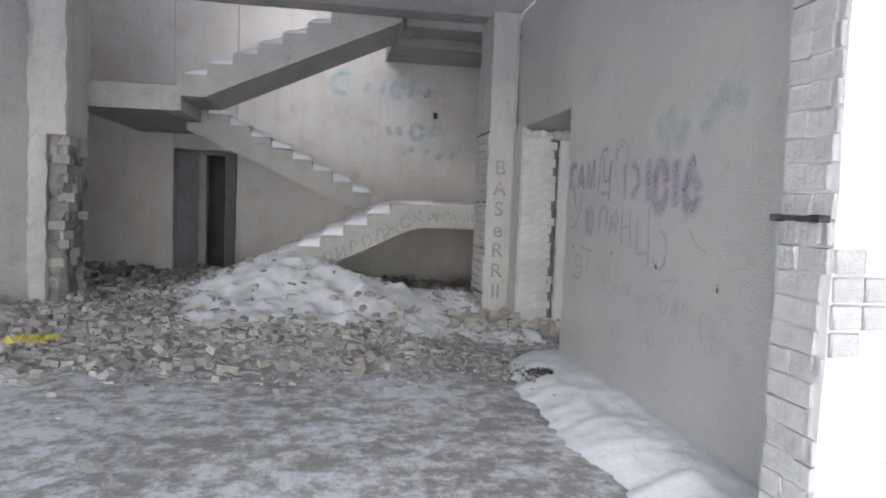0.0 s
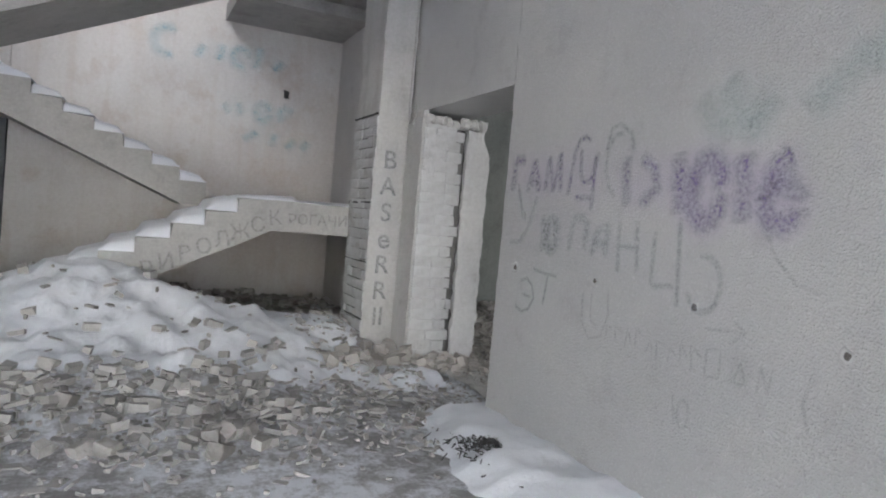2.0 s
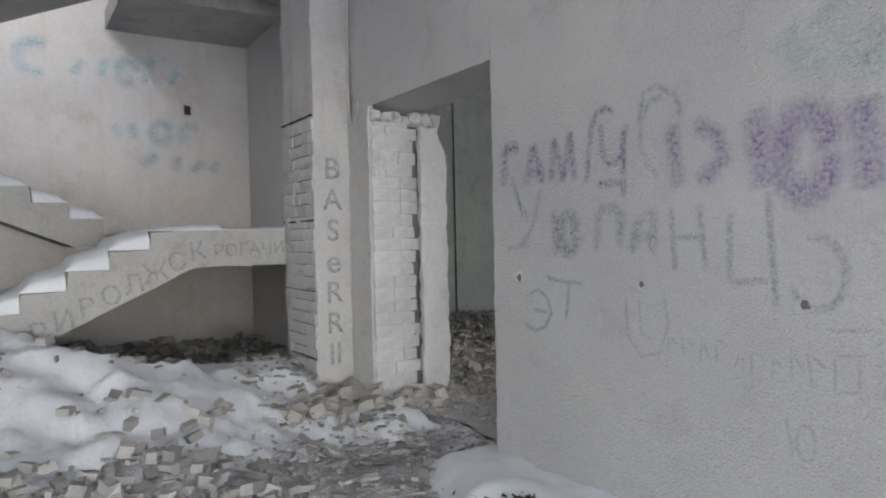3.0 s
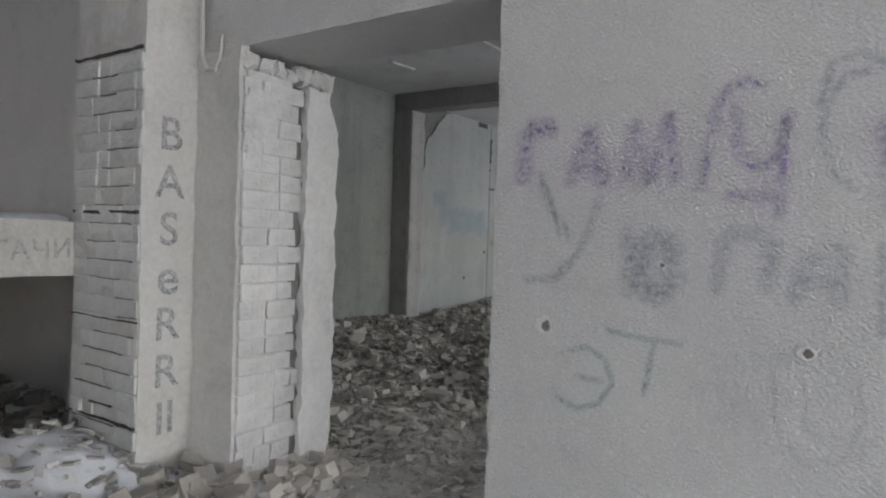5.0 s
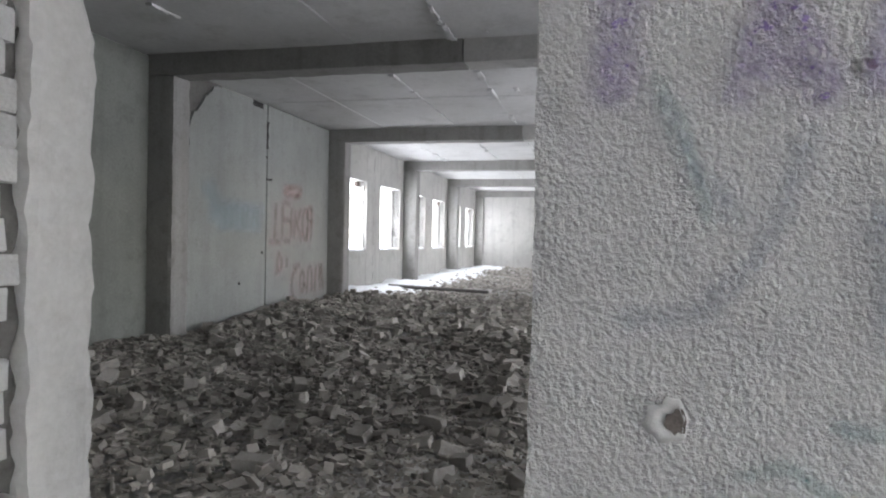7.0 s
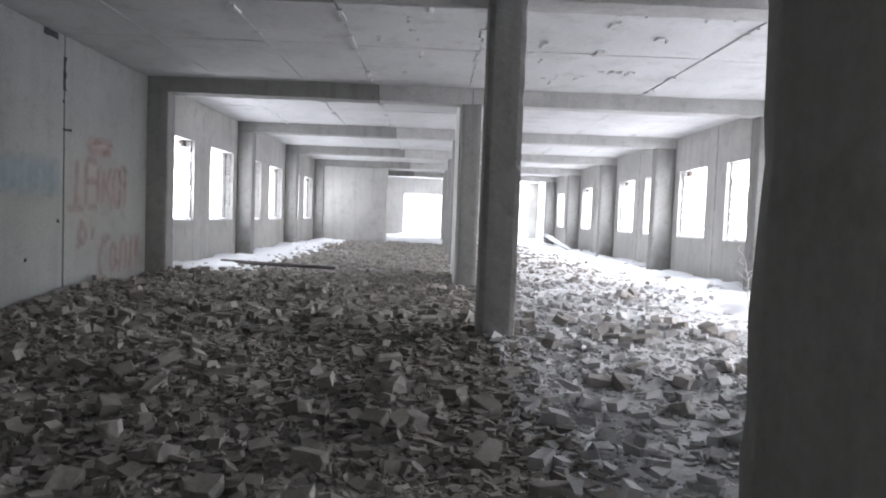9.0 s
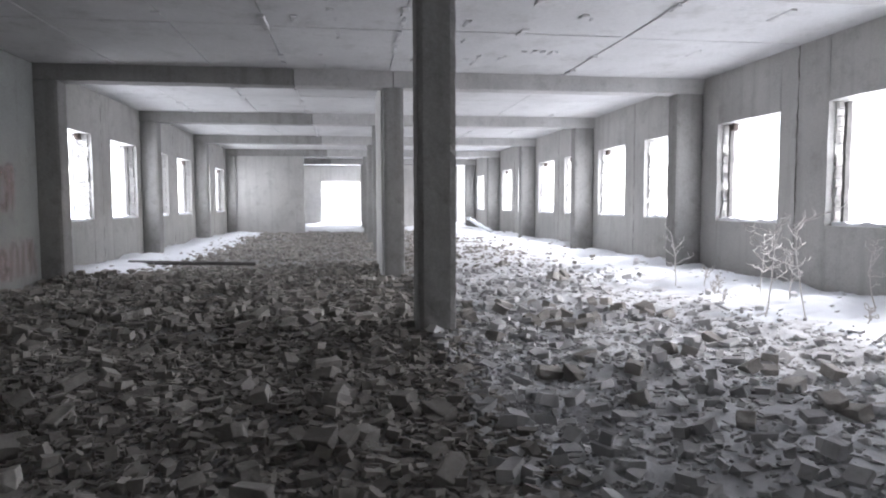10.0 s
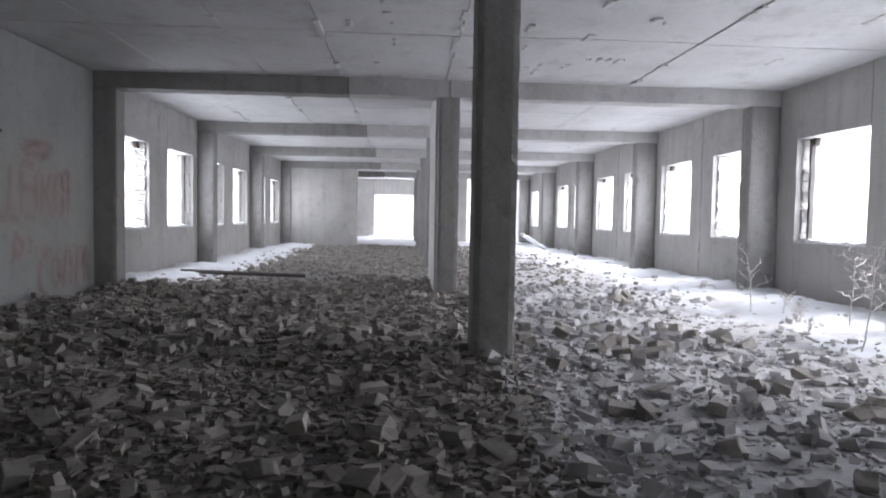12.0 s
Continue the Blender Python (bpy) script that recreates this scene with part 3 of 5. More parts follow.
flight("stair_flight", -1.96, 2.85, 9, 1, F1Y0, F1Y1, "upper concrete stair flight with snow on its treads", 0.36)
landing = thing("stair_landing", "thick concrete half landing between the flights", "landing", "stair landings")
bm = bmesh.new()
worn_box_into(bm, 0.96, 2.44, F1Y0, 11.79, 1.19, 1.5, 0.15, 0.006, 5.0)
part("slab", bm, M_STAIR, landing)
landing = thing("stair_landing", "thick concrete upper half landing between the flights", "landing", "stair landings")
bm = bmesh.new()
worn_box_into(bm, -3.3, -2.2, F1Y0, 11.79, 2.54, 2.85, 0.15, 0.006, 5.0)
worn_box_into(bm, -2.2, -1.96, F1Y0, F1Y1, 2.54, 2.85, 0.15, 0.006, 5.0)
part("slab", bm, M_STAIR, landing)
landing = thing("stair_landing", "edge of the upper floor where the stair arrives", "landing", "stair landings")
bm = bmesh.new()
worn_box_into(bm, 0.74, 1.0, F1Y0 + 0.22, F1Y1, 3.94, 4.2, 0.15, 0.006, 5.0)
part("slab", bm, M_STAIR, landing)


# ---- snow ----
def mound(x, y):
    d = 0.52 * math.exp(-((x + 0.75) / 0.95) ** 2 - ((y - 8.75) / 0.95) ** 2)
    d += 0.20 * math.exp(-((x - 0.4) / 1.2) ** 2 - ((y - 8.1) / 0.7) ** 2)
    d += 0.16 * math.exp(-((x - 1.6) / 0.6) ** 2 - ((y - 8.4) / 0.6) ** 2)
    edge = smooth(6.3, 7.2, y + 0.3 * fbm(x, y, 1.3, 6.0)) * (1 - smooth(9.6, 10.4, y)) * smooth(-2.6, -1.6, x)
    return lobby_height(x, y) - 0.10 + edge * (d + 0.12 + 0.06 * fbm(x, y, 1.6, 9.0) + 0.05 * fbm(x, y, 4.5, 4.0))


def wall_drift(x, y):
    lip = 1.45 + 0.18 * fbm(0, y, 1.1, 2.0) + 0.25 * smooth(5.6, 6.6, y)
    k = smooth(lip - 0.1, lip + 0.45, x) * (1 - smooth(6.1, 6.6, y))
    return lobby_height(x, y) - 0.03 + k * (0.15 + 0.03 * fbm(x, y, 2.0, 7.0)) + 0.012 * fbm(x, y, 8.0, 7.0)


def south_drift(x, y):
    reach = 2.3 + 0.6 * fbm(x, 0, 0.5, 6.0)
    k = 1 - smooth(1.0, max(reach, 1.6) + 1.0, y)
    pile = 0.12 * k + 0.03 * (1 - smooth(-0.1, 1.0, y))
    patch = 0.07 * (1 - smooth(4.0, 7.0, y)) * smooth(3.5, 6, x)
    return hall_height(x, y) - 0.045 + pile + patch * (fbm(x, y, 1.4, 1.0) + 0.25 * smooth(6.0, 3.4, y)) + 0.05 * fbm(x, y, 0.9, 4.0) * k + 0.02 * fbm(x, y, 4.0, 4.0)


def north_drift(x, y):
    k = smooth(9.6, 11.3, y) * smooth(14.9, 15.6, x)
    return hall_height(x, y) - 0.06 + 0.15 * k + 0.05 * fbm(x, y, 1.3, 12.0)


def end_drift(x, y):
    return hall_height(x, y) - 0.10 + 0.17 * smooth(32, 39, x) + 0.12 * fbm(x, y, 0.9, 5.0)


def snow_sheet(label, x0, x1, y0, y1, step, fn, mat):
    ob = sheet("snow", x0, x1, y0, y1, step, fn, mat)
    return tagged(ob, label, "snow", kind="stuff")


snow_sheet("heap of trodden dirty snow at the foot of the stair", -2.8, 2.3, 6.2, 10.4, 0.045, mound, M_SNOW_DIRTY)
snow_sheet("clean snow drift along the foot of the roughcast wall", 0.9, 2.19, -1.0, 6.7, 0.04, wall_drift, M_SNOW)
snow_sheet("wide clean snow drift under the empty windows", 2.9, 34.0, SOUTH - 0.02, 7.0, 0.09, south_drift, M_SNOW)
snow_sheet("thin snow blown in under the windows", 14.9, 32.5, 9.0, NORTH + 0.02, 0.09, north_drift, M_SNOW)
snow_sheet("deep snow blown in at the open end of the hall", 31.5, 44.8, SOUTH, NORTH, 0.15, end_drift, M_SNOW)


def frost(x, y):
    edge = 6.6 - 0.10 * (x - 6.0) + 0.9 * fbm(x, y, 0.5, 21.0)
    return hall_height(x, y) - 0.03 + 0.08 * (1 - smooth(edge - 2.2, edge, y)) + 0.025 * fbm(x, y, 1.8, 22.0)


snow_sheet("thin frost and pale dust over the rubble by the windows", 3.6, 24.0, 0.8, 7.6, 0.08, frost, M_FROST)


def door_dust(x, y):
    k = (1 - smooth(0.7, 1.5, abs(y - 6.75 + 0.12 * (x - 3)) + 0.7 * fbm(x, y, 0.9, 31.0))) * (1 - smooth(4.6, 6.4, x))
    return hall_height(x, y) - 0.035 + 0.075 * k + 0.02 * fbm(x, y, 2.2, 33.0)


dust = sheet("dust", 2.42, 6.6, 5.4, 8.2, 0.06, door_dust, M_PALE_DUST)
tagged(dust, "pale trodden mortar dust inside the doorway", "dust", kind="stuff")


def tread_snow(label, x0, x1, y0, y1, z, sag, flip=False):
    """A soft pillow of snow lying on a tread."""
    t = tagged(new("snow_cap", None), label, "snow", "snow on the stair")
    bm = bmesh.new()
    nx, ny = 8, 16
    grid = []
    for i in range(nx + 1):
        row = []
        row.append(bm.verts.new((x0 + (x1 - x0) * i / nx, y0, z + 0.002)))
        for j in range(ny + 1):
            u, v = i / nx, j / ny
            x, y = x0 + (x1 - x0) * u, y0 + (y1 - y0) * v
            back = 1 - u if flip else u
            lip = min(1.0, back * 4) * min(1.0, 0.55 + v * 4, (1 - v) * 9)
            row.append(bm.verts.new((x, y + 0.015 * noise.noise(Vector((x * 4, y * 4, z))), z + 0.004 + lip * (sag * (0.55 + 0.6 * back) + 0.015 * noise.noise(Vector((x * 5, y * 5, z)))))))
        grid.append(row)
    for i in range(nx):
        for j in range(ny + 1):
            bm.faces.new([grid[i][j], grid[i + 1][j], grid[i + 1][j + 1], grid[i][j + 1]])
    ob = part("snow_pillow", bm, M_SNOW, t)
    ob.data.shade_smooth()
    return t


for k in range(4, 10):
    x = 0.67 - 0.3 * (10 - k)
    tread_snow("thick snow pillow filling a stair tread", x - 0.005, x + 0.3, F1Y0 + 0.004, F1Y1 - 0.05, 0.15 * k, 0.14)
tread_snow("snow lying along the half landing", 0.66, 1.25, F1Y0 + 0.05, F1Y1, 1.5, 0.05)
tread_snow("thin snow over the far side of the landing", 0.6, 2.4, 10.0, 11.7, 1.5, 0.05)
for k in range(1, 10):
    x = 0.50 - 0.3 * k
    tread_snow("snow ridge on a stair tread", x + 0.005, x + 0.30, F2Y0 + 0.01, F2Y1 - 0.1, 1.5 + 0.15 * k, 0.11, True)
for k in range(1, 9):
    x = -1.96 + 0.3 * (k - 1)
    tread_snow("snow ridge on a stair tread", x + 0.005, x + 0.30, F1Y0 + 0.05, F1Y1 - 0.1, 2.85 + 0.15 * k, 0.10)


# ---- rubble ----
def rubble(name, label, n, x0, x1, y0, y1, height, material, seed, scale=1.0, keep=None, blocks=0.17, flakes=0.55):
    """Thousands of broken angular pieces in one mesh: brick ends, plaster flakes and grit."""
    rng = np.random.default_rng(seed)
    px, py = rng.uniform(x0, x1, n), rng.uniform(y0, y1, n)
    if keep:
        m = np.array([rng.random() < keep(a, b) for a, b in zip(px, py)])
        px, py = px[m], py[m]
        n = len(px)
    pz = np.array([height(a, b) for a, b in zip(px, py)])
    kind = rng.random(n)
    d = np.empty((n, 3))
    for sel, lo, hi in ((kind < blocks, (0.08, 0.07, 0.05), (0.18, 0.12, 0.095)), ((kind >= blocks) & (kind < flakes), (0.05, 0.04, 0.012), (0.19, 0.13, 0.035)),
                        (kind >= flakes, (0.025, 0.025, 0.02), (0.06, 0.05, 0.045))):
        c = int(sel.sum())
        d[sel] = rng.uniform(lo, hi, (c, 3))
    d *= scale
    cube = np.array([(-1, -1, -1), (1, -1, -1), (1, 1, -1), (-1, 1, -1), (-1, -1, 1), (1, -1, 1), (1, 1, 1), (-1, 1, 1)]) * 0.5
    v = cube[None] * d[:, None, :] * (1 + rng.uniform(-0.26, 0.12, (n, 8, 3)))
    yaw, tx, ty = rng.uniform(0, 2 * np.pi, n), rng.normal(0, 0.22, n), rng.normal(0, 0.22, n)
    flip = rng.random(n) < 0.12
    tx[flip] += np.pi / 2

    def turn(v, ang, i, j):
        c, s = np.cos(ang)[:, None], np.sin(ang)[:, None]
        a, b = v[:, :, i].copy(), v[:, :, j].copy()
        v[:, :, i], v[:, :, j] = a * c - b * s, a * s + b * c

    turn(v, tx, 1, 2)
    turn(v, ty, 2, 0)
    turn(v, yaw, 0, 1)
    lift = d[:, 2] * rng.uniform(0.05, 0.55, n) + np.where(rng.random(n) < 0.25, 0.04 * scale, 0)
    v += np.stack([px, py, pz + lift], 1)[:, None, :]
    quads = np.array([(0, 3, 2, 1), (4, 5, 6, 7), (0, 1, 5, 4), (1, 2, 6, 5), (2, 3, 7, 6), (3, 0, 4, 7)])
    loops = (quads[None] + 8 * np.arange(n)[:, None, None]).reshape(-1).astype(np.int32)
    me = bpy.data.meshes.new(name)
    me.vertices.add(8 * n)
    me.vertices.foreach_set("co", v.reshape(-1).astype(np.float32))
    me.loops.add(len(loops))
    me.loops.foreach_set("vertex_index", loops)
    me.polygons.add(6 * n)
    me.polygons.foreach_set("loop_start", np.arange(0, 24 * n, 4, dtype=np.int32))
    me.update(calc_edges=True)
    me.shade_flat()
    me.materials.append(material)
    return tagged(new(name, me), label, "rubble", kind="stuff")


def hall_keep(x, y):
    bare = 1 - smooth(1.3, 3.1 + 0.8 * fbm(x, 0, 0.5, 6.0), y)
    clear = math.exp(-((x - 3.2) / 1.5) ** 2 - ((y - 6.8) / 0.9) ** 2)
    return max(0.02, 1 - 0.97 * bare) * (1 - 0.7 * clear) * (0.45 + 0.55 * smooth(4.0, 6.6, y))


def near_snow(x, y):
    return max(hall_height(x, y), south_drift(x, y) if x > 3 else 0, frost(x, y) - 0.012 if 3.6 < x < 24 and y < 7.6 else 0)


rubble("rubble", "pale dusty brick ends just inside the doorway", 420, 2.75, 4.9, 5.6, 11.9, near_snow, M_RUBBLE_DOOR, 31, 0.72, hall_keep, 0.62, 0.97)
rubble("rubble", "pale dusty flakes and grit just inside the doorway", 9500, 2.75, 5.0, 5.6, 11.9, near_snow, M_RUBBLE_DOOR, 32, 0.5, hall_keep, 0.07, 0.55)
rubble("rubble", "grey broken brick ends lying over the hall floor", 900, 4.8, 9.5, 5.6, 11.9, near_snow, M_RUBBLE, 11, 0.8, hall_keep, 0.62, 0.97)
rubble("rubble", "grey plaster flakes and grit covering the hall floor", 17000, 4.7, 9.5, 5.6, 11.9, near_snow, M_RUBBLE, 15, 0.58, hall_keep, 0.07, 0.58)
rubble("rubble", "snow-dusted broken brick ends on the hall floor", 1050, 2.75, 9.5, 0.3, 5.9, near_snow, M_RUBBLE_SNOWY, 17, 0.95, hall_keep, 0.62, 0.97)
rubble("rubble", "snow-dusted plaster flakes and grit on the hall floor", 26000, 2.75, 9.5, 0.3, 5.9, near_snow, M_RUBBLE_SNOWY, 18, 0.5, hall_keep, 0.08, 0.62)
rubble("rubble", "grey broken brick ends across the hall floor", 1050, 9.5, 16.0, 5.4, 11.8, near_snow, M_RUBBLE, 12, 1.0, hall_keep, 0.62, 0.97)
rubble("rubble", "grey plaster flakes and grit across the hall floor", 12000, 9.5, 16.0, 5.4, 11.8, near_snow, M_RUBBLE, 16, 0.56, hall_keep, 0.08, 0.62)
rubble("rubble", "snow-dusted brick ends farther along the hall", 900, 9.5, 16.0, 0.0, 5.6, near_snow, M_RUBBLE_SNOWY, 27, 1.0, hall_keep, 0.62, 0.97)
rubble("rubble", "snow-dusted flakes and grit farther along the hall", 9000, 9.5, 16.0, 0.0, 5.6, near_snow, M_RUBBLE_SNOWY, 28, 0.5, hall_keep, 0.08, 0.62)
rubble("rubble", "grey rubble spread along the far part of the hall", 17000, 16.0, 34.0, 0.0, 11.5, near_snow, M_RUBBLE, 13, 0.8, hall_keep, 0.15, 0.6)


def lobby_keep(x, y):
    k = smooth(5.55, 6.5, y + 0.35 * fbm(x, y, 1.2, 3.0)) * (1 - 0.96 * smooth(6.5, 7.2, y + 0.4 * fbm(x, y, 1.3, 6.0)) * smooth(-2.3, -1.4, x))
    return k * (1 - 0.75 * smooth(0.3, 1.5, x)) * (1 - smooth(0.9, 1.3, x) * (1 - smooth(6.7, 7.2, y))) + 0.012


rubble("rubble", "pale broken brick and plaster heaped before the stair", 6500, -5.5, 2.1, 4.5, 9.4, lambda x, y: max(lobby_height(x, y), mound(x, y)), M_RUBBLE_PALE, 21, 0.76, lobby_keep, 0.38, 0.7)
rubble("rubble", "fine pale crumbs strewn before the stair", 11000, -5.0, 2.1, 4.8, 9.0, lambda x, y: max(lobby_height(x, y), mound(x, y)), M_RUBBLE_PALE, 25, 0.6, lambda x, y: 0.6 * smooth(5.0, 6.5, y) * (1 - 0.97 * smooth(6.4, 7.1, y) * smooth(-2.3, -1.4, x) * (1 - smooth(1.0, 1.5, x))), 0.02, 0.5)
rubble("rubble", "broken brick and dirt lying under the stair landing", 900, -0.6, 2.4, 9.0, 11.6, lambda x, y: max(lobby_height(x, y), mound(x, y)), M_RUBBLE, 22, 1.0)
rubble("rubble", "broken brick fragments at the door threshold and pillar foot", 450, 1.55, 2.9, 7.35, 8.3, lobby_height, M_RUBBLE_DOOR, 23, 0.9, None, 0.4, 0.75)
rubble("rubble", "fine plaster crumbs trodden into the doorway floor", 4200, 2.15, 5.4, 5.9, 7.95, lambda x, y: lobby_height(x, y) if x < 2.5 else max(hall_height(x, y), door_dust(x, y)), M_RUBBLE_DOOR, 26, 0.42, lambda x, y: 0.25 + 0.75 * smooth(2.4, 3.4, x), 0.03, 0.5)
rubble("rubble", "brick bits on the floor beside the broken pier", 900, -6.0, -2.0, 8.4, 11.6, lobby_height, M_RUBBLE, 24, 1.1)


# ---- brickwork ----
def brick_mesh(name, long, deep, high, seed, material):
    """One brick with chipped corners."""
    rnd = random.Random(seed)
    bm = bmesh.new()
    bmesh.ops.create_cube(bm, size=1.0, matrix=Matrix.Diagonal((long, deep, high, 1)))
    bmesh.ops.bevel(bm, geom=list(bm.edges), offset=0.005, segments=1, affect="EDGES")
    for v in bm.verts:
        v.co += Vector((rnd.uniform(-1, 1), rnd.uniform(-1, 1), rnd.uniform(-1, 1))) * 0.0045
    return mesh_from(name, bm, material)


BRICKS = {}


def lay_brick(parent, centre, long, deep, high, turn, rnd, red=False, material=None):
    key = (round(long, 2), round(deep, 2), round(high, 3), rnd.randrange(3), red, material.name if material else '')
    if key not in BRICKS:
        BRICKS[key] = brick_mesh("brick", long, deep, high, len(BRICKS), M_BRICK_RED if red else material or M_BRICK)
    ob = new("brick", BRICKS[key])
    ob.parent = parent
    ob.matrix_basis = Matrix.Translation(centre) @ pose(0, 0, 0, rnd.uniform(-0.6, 0.6), rnd.uniform(-0.6, 0.6), turn + rnd.uniform(-0.8, 0.8))
    return ob


def brick_face(parent, start, along, width, z0, z1, seed, proud=0.05, skip=(), gap=None, ragged=0.0):
    """Courses of half-height blocks on a wall's broken face; along: the unit way of the courses."""
    rnd = random.Random(seed)
    course, high = 0.1, 0.09
    turn = math.degrees(math.atan2(along[1], along[0]))
    n = int((z1 - z0) / course)
    for k in range(n):
        z = z0 + (k + 0.5) * course
        end = width - (rnd.uniform(0, ragged) if ragged else 0)
        lead = 0.0
        cut = rnd.choice(((0.12, 0.25), (0.25, 0.12), (0.18, 0.25), (0.12, 0.12, 0.25), (0.25, 0.25)))
        i = 0
        while lead < end - 0.04:
            long = min(cut[i % len(cut)], end - lead)
            mid = lead + long / 2
            if (k, i) not in skip:
                out = rnd.uniform(-0.009, 0.007)
                nx, ny = along[1], -along[0]
                lay_brick(parent, (start[0] + along[0] * mid + nx * out, start[1] + along[1] * mid + ny * out, z),
                          long - 0.004, proud * 2, high + 0.007 - rnd.uniform(0, 0.007), turn, rnd, red=(seed == 3 and k == 16 and i == 2))
            lead += long
            i += 1


brick_face(stub, (2.135, 7.655), (1, 0), 0.425, 0.0, 2.36, 3, 0.042, skip={(15, 2), (3, 2)}, ragged=0.055)
brick_face(pillar, (1.81, 8.685), (0, -1), 0.675, 0.0, 2.42, 5, 0.012)
brick_face(wall_lobby_end, (1.732, 2.395), (0, -1), 0.28, 0.0, 3.9, 7, 0.03)

# limewash slurry brushed over the brickwork, hiding many of its joints
bm = bmesh.new()
worn_box_into(bm, 2.15, 2.36, 7.6125, 7.63, 1.86, 2.25, 0.03, 0.007, 11.0)
part("limewash_patch", bm, M_BRICK, stub)

# bricks bared where the plaster has fallen from the white wall
rnd = random.Random(8)
for k, (z, n) in enumerate(((1.05, 1), (1.15, 2), (1.25, 2), (1.35, 1))):
    for i in range(n):
        lay_brick(wall_lobby_end, (1.78 + 0.125 * i, 2.105, z), 0.115, 0.03, 0.088, 0, rnd)

# bare masonry in the broken pier
rnd = random.Random(9)
for k in range(20):
    for i in range(3):
        if rnd.random() < 0.8:
            lay_brick(pier, (-3.10 + rnd.uniform(-0.03, 0.07), 8.06 + 0.2 * i + rnd.uniform(-0.03, 0.03), 0.06 + 0.105 * k), rnd.choice((0.1, 0.14, 0.17)), 0.16, 0.1, rnd.uniform(-20, 20), rnd, material=M_CONCRETE if rnd.random() < 0.75 else M_CHUNK)

# torn plaster round the head of the doorway
rnd = random.Random(10)
for k in range(7):
    bm = bmesh.new()
    x = 2.18 + 0.095 * k
    worn_box_into(bm, x - 0.05, x + 0.05, 7.6, 7.72, 2.33, 2.33 + rnd.uniform(0.06, 0.13), 0.03, 0.018, 9.0)
    part("torn_plaster", bm, M_PLASTER, stub)


# ---- pale wall panels between the first hall frames ----
def panel(x0, x1, z1, notch, material=M_PANEL, label="pale plaster panel"):
    """A thick plaster skin with a ragged corner where a piece has come away."""
    rnd = random.Random(int(x0 * 10))
    pts = [(x0, -0.1), (x1, -0.1), (x1, z1)]
    if notch:
        for k in range(14):
            u = k / 13
            pts.append((x0 + 1.30 - 0.72 * u + rnd.uniform(-0.03, 0.03), z1 - 0.01 - 0.62 * u ** 1.5 + rnd.uniform(-0.03, 0.03)))
        pts += [(x0 + 0.50, z1 - 0.85), (x0 + 0.53, z1 - 1.05), (x0 + 0.44, z1 - 1.3), (x0 + 0.40, z1 - 1.7), (x0, z1 - 1.8)]
    else:
        pts.append((x0, z1))
    bm = bmesh.new()
    prism_into(bm, pts, NORTH - 0.05, NORTH - 0.002)
    return part("panel", bm, material, wall_north, label)


# the two first-bay panels have the shade on this wall in their colour
panel(2.9, 5.86, CEIL - 0.02, False, M_PANEL_SHADE, "grey-green concrete panel darkened for first-bay shade")
panel(5.90, 8.67, CEIL - 0.02, False, M_PANEL_SHADE, "grey-green concrete panel darkened for first-bay shade")
panel(9.06, 11.88, CEIL - 0.02, True)
panel(11.92, 14.67, CEIL - 0.02, False)
# thin dark patch behind the panel's ragged corner
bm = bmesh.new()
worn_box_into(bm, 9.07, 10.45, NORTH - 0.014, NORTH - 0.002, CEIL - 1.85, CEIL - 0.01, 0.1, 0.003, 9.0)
part("panel_gap", bm, M_DARK_GAP, wall_north, "dark patch where the panel broke away")
rnd = random.Random(2)
for x, z, w, h in ((9.14, 2.40, 0.05, 0.35), (11.55, 3.79, 0.35, 0.1), (11.90, 3.3, 0.075, 0.5), (11.98, 2.5, 0.2, 0.05), (11.88, 2.9, 0.05, 0.05), (11.76, 1.17, 0.05, 0.06), (11.0, 0.65, 0.05, 0.05)):
    # raised near-black patches paint the shade inside chipped holes
    bm = bmesh.new()
    worn_box_into(bm, x - w / 2, x + w / 2, NORTH - 0.06, NORTH - 0.045, z - h / 2, z + h / 2, 0.03, 0.006, 12)
    part("chipped_hole", bm, M_ASH_SHADE, wall_north)

# joints between the wall panels along both long walls
bm = bmesh.new()
worn_box_into(bm, 11.93, 11.96, SOUTH - 0.01, SOUTH + 0.014, 0.2, CEIL, 0.05, 0.010, 6)
part("joint", bm, M_MORTAR, wall_south)
for x in (17.83, 23.7, 29.6):
    for side, y0, y1 in ((wall_north, NORTH - 0.004, NORTH + 0.01), (wall_south, SOUTH - 0.01, SOUTH + 0.012)):
        bm = bmesh.new()
        worn_box_into(bm, x - 0.014, x + 0.014, y0, y1, 0.2, CEIL, 0.06, 0.008, 6)
        part("joint", bm, M_MORTAR, side)


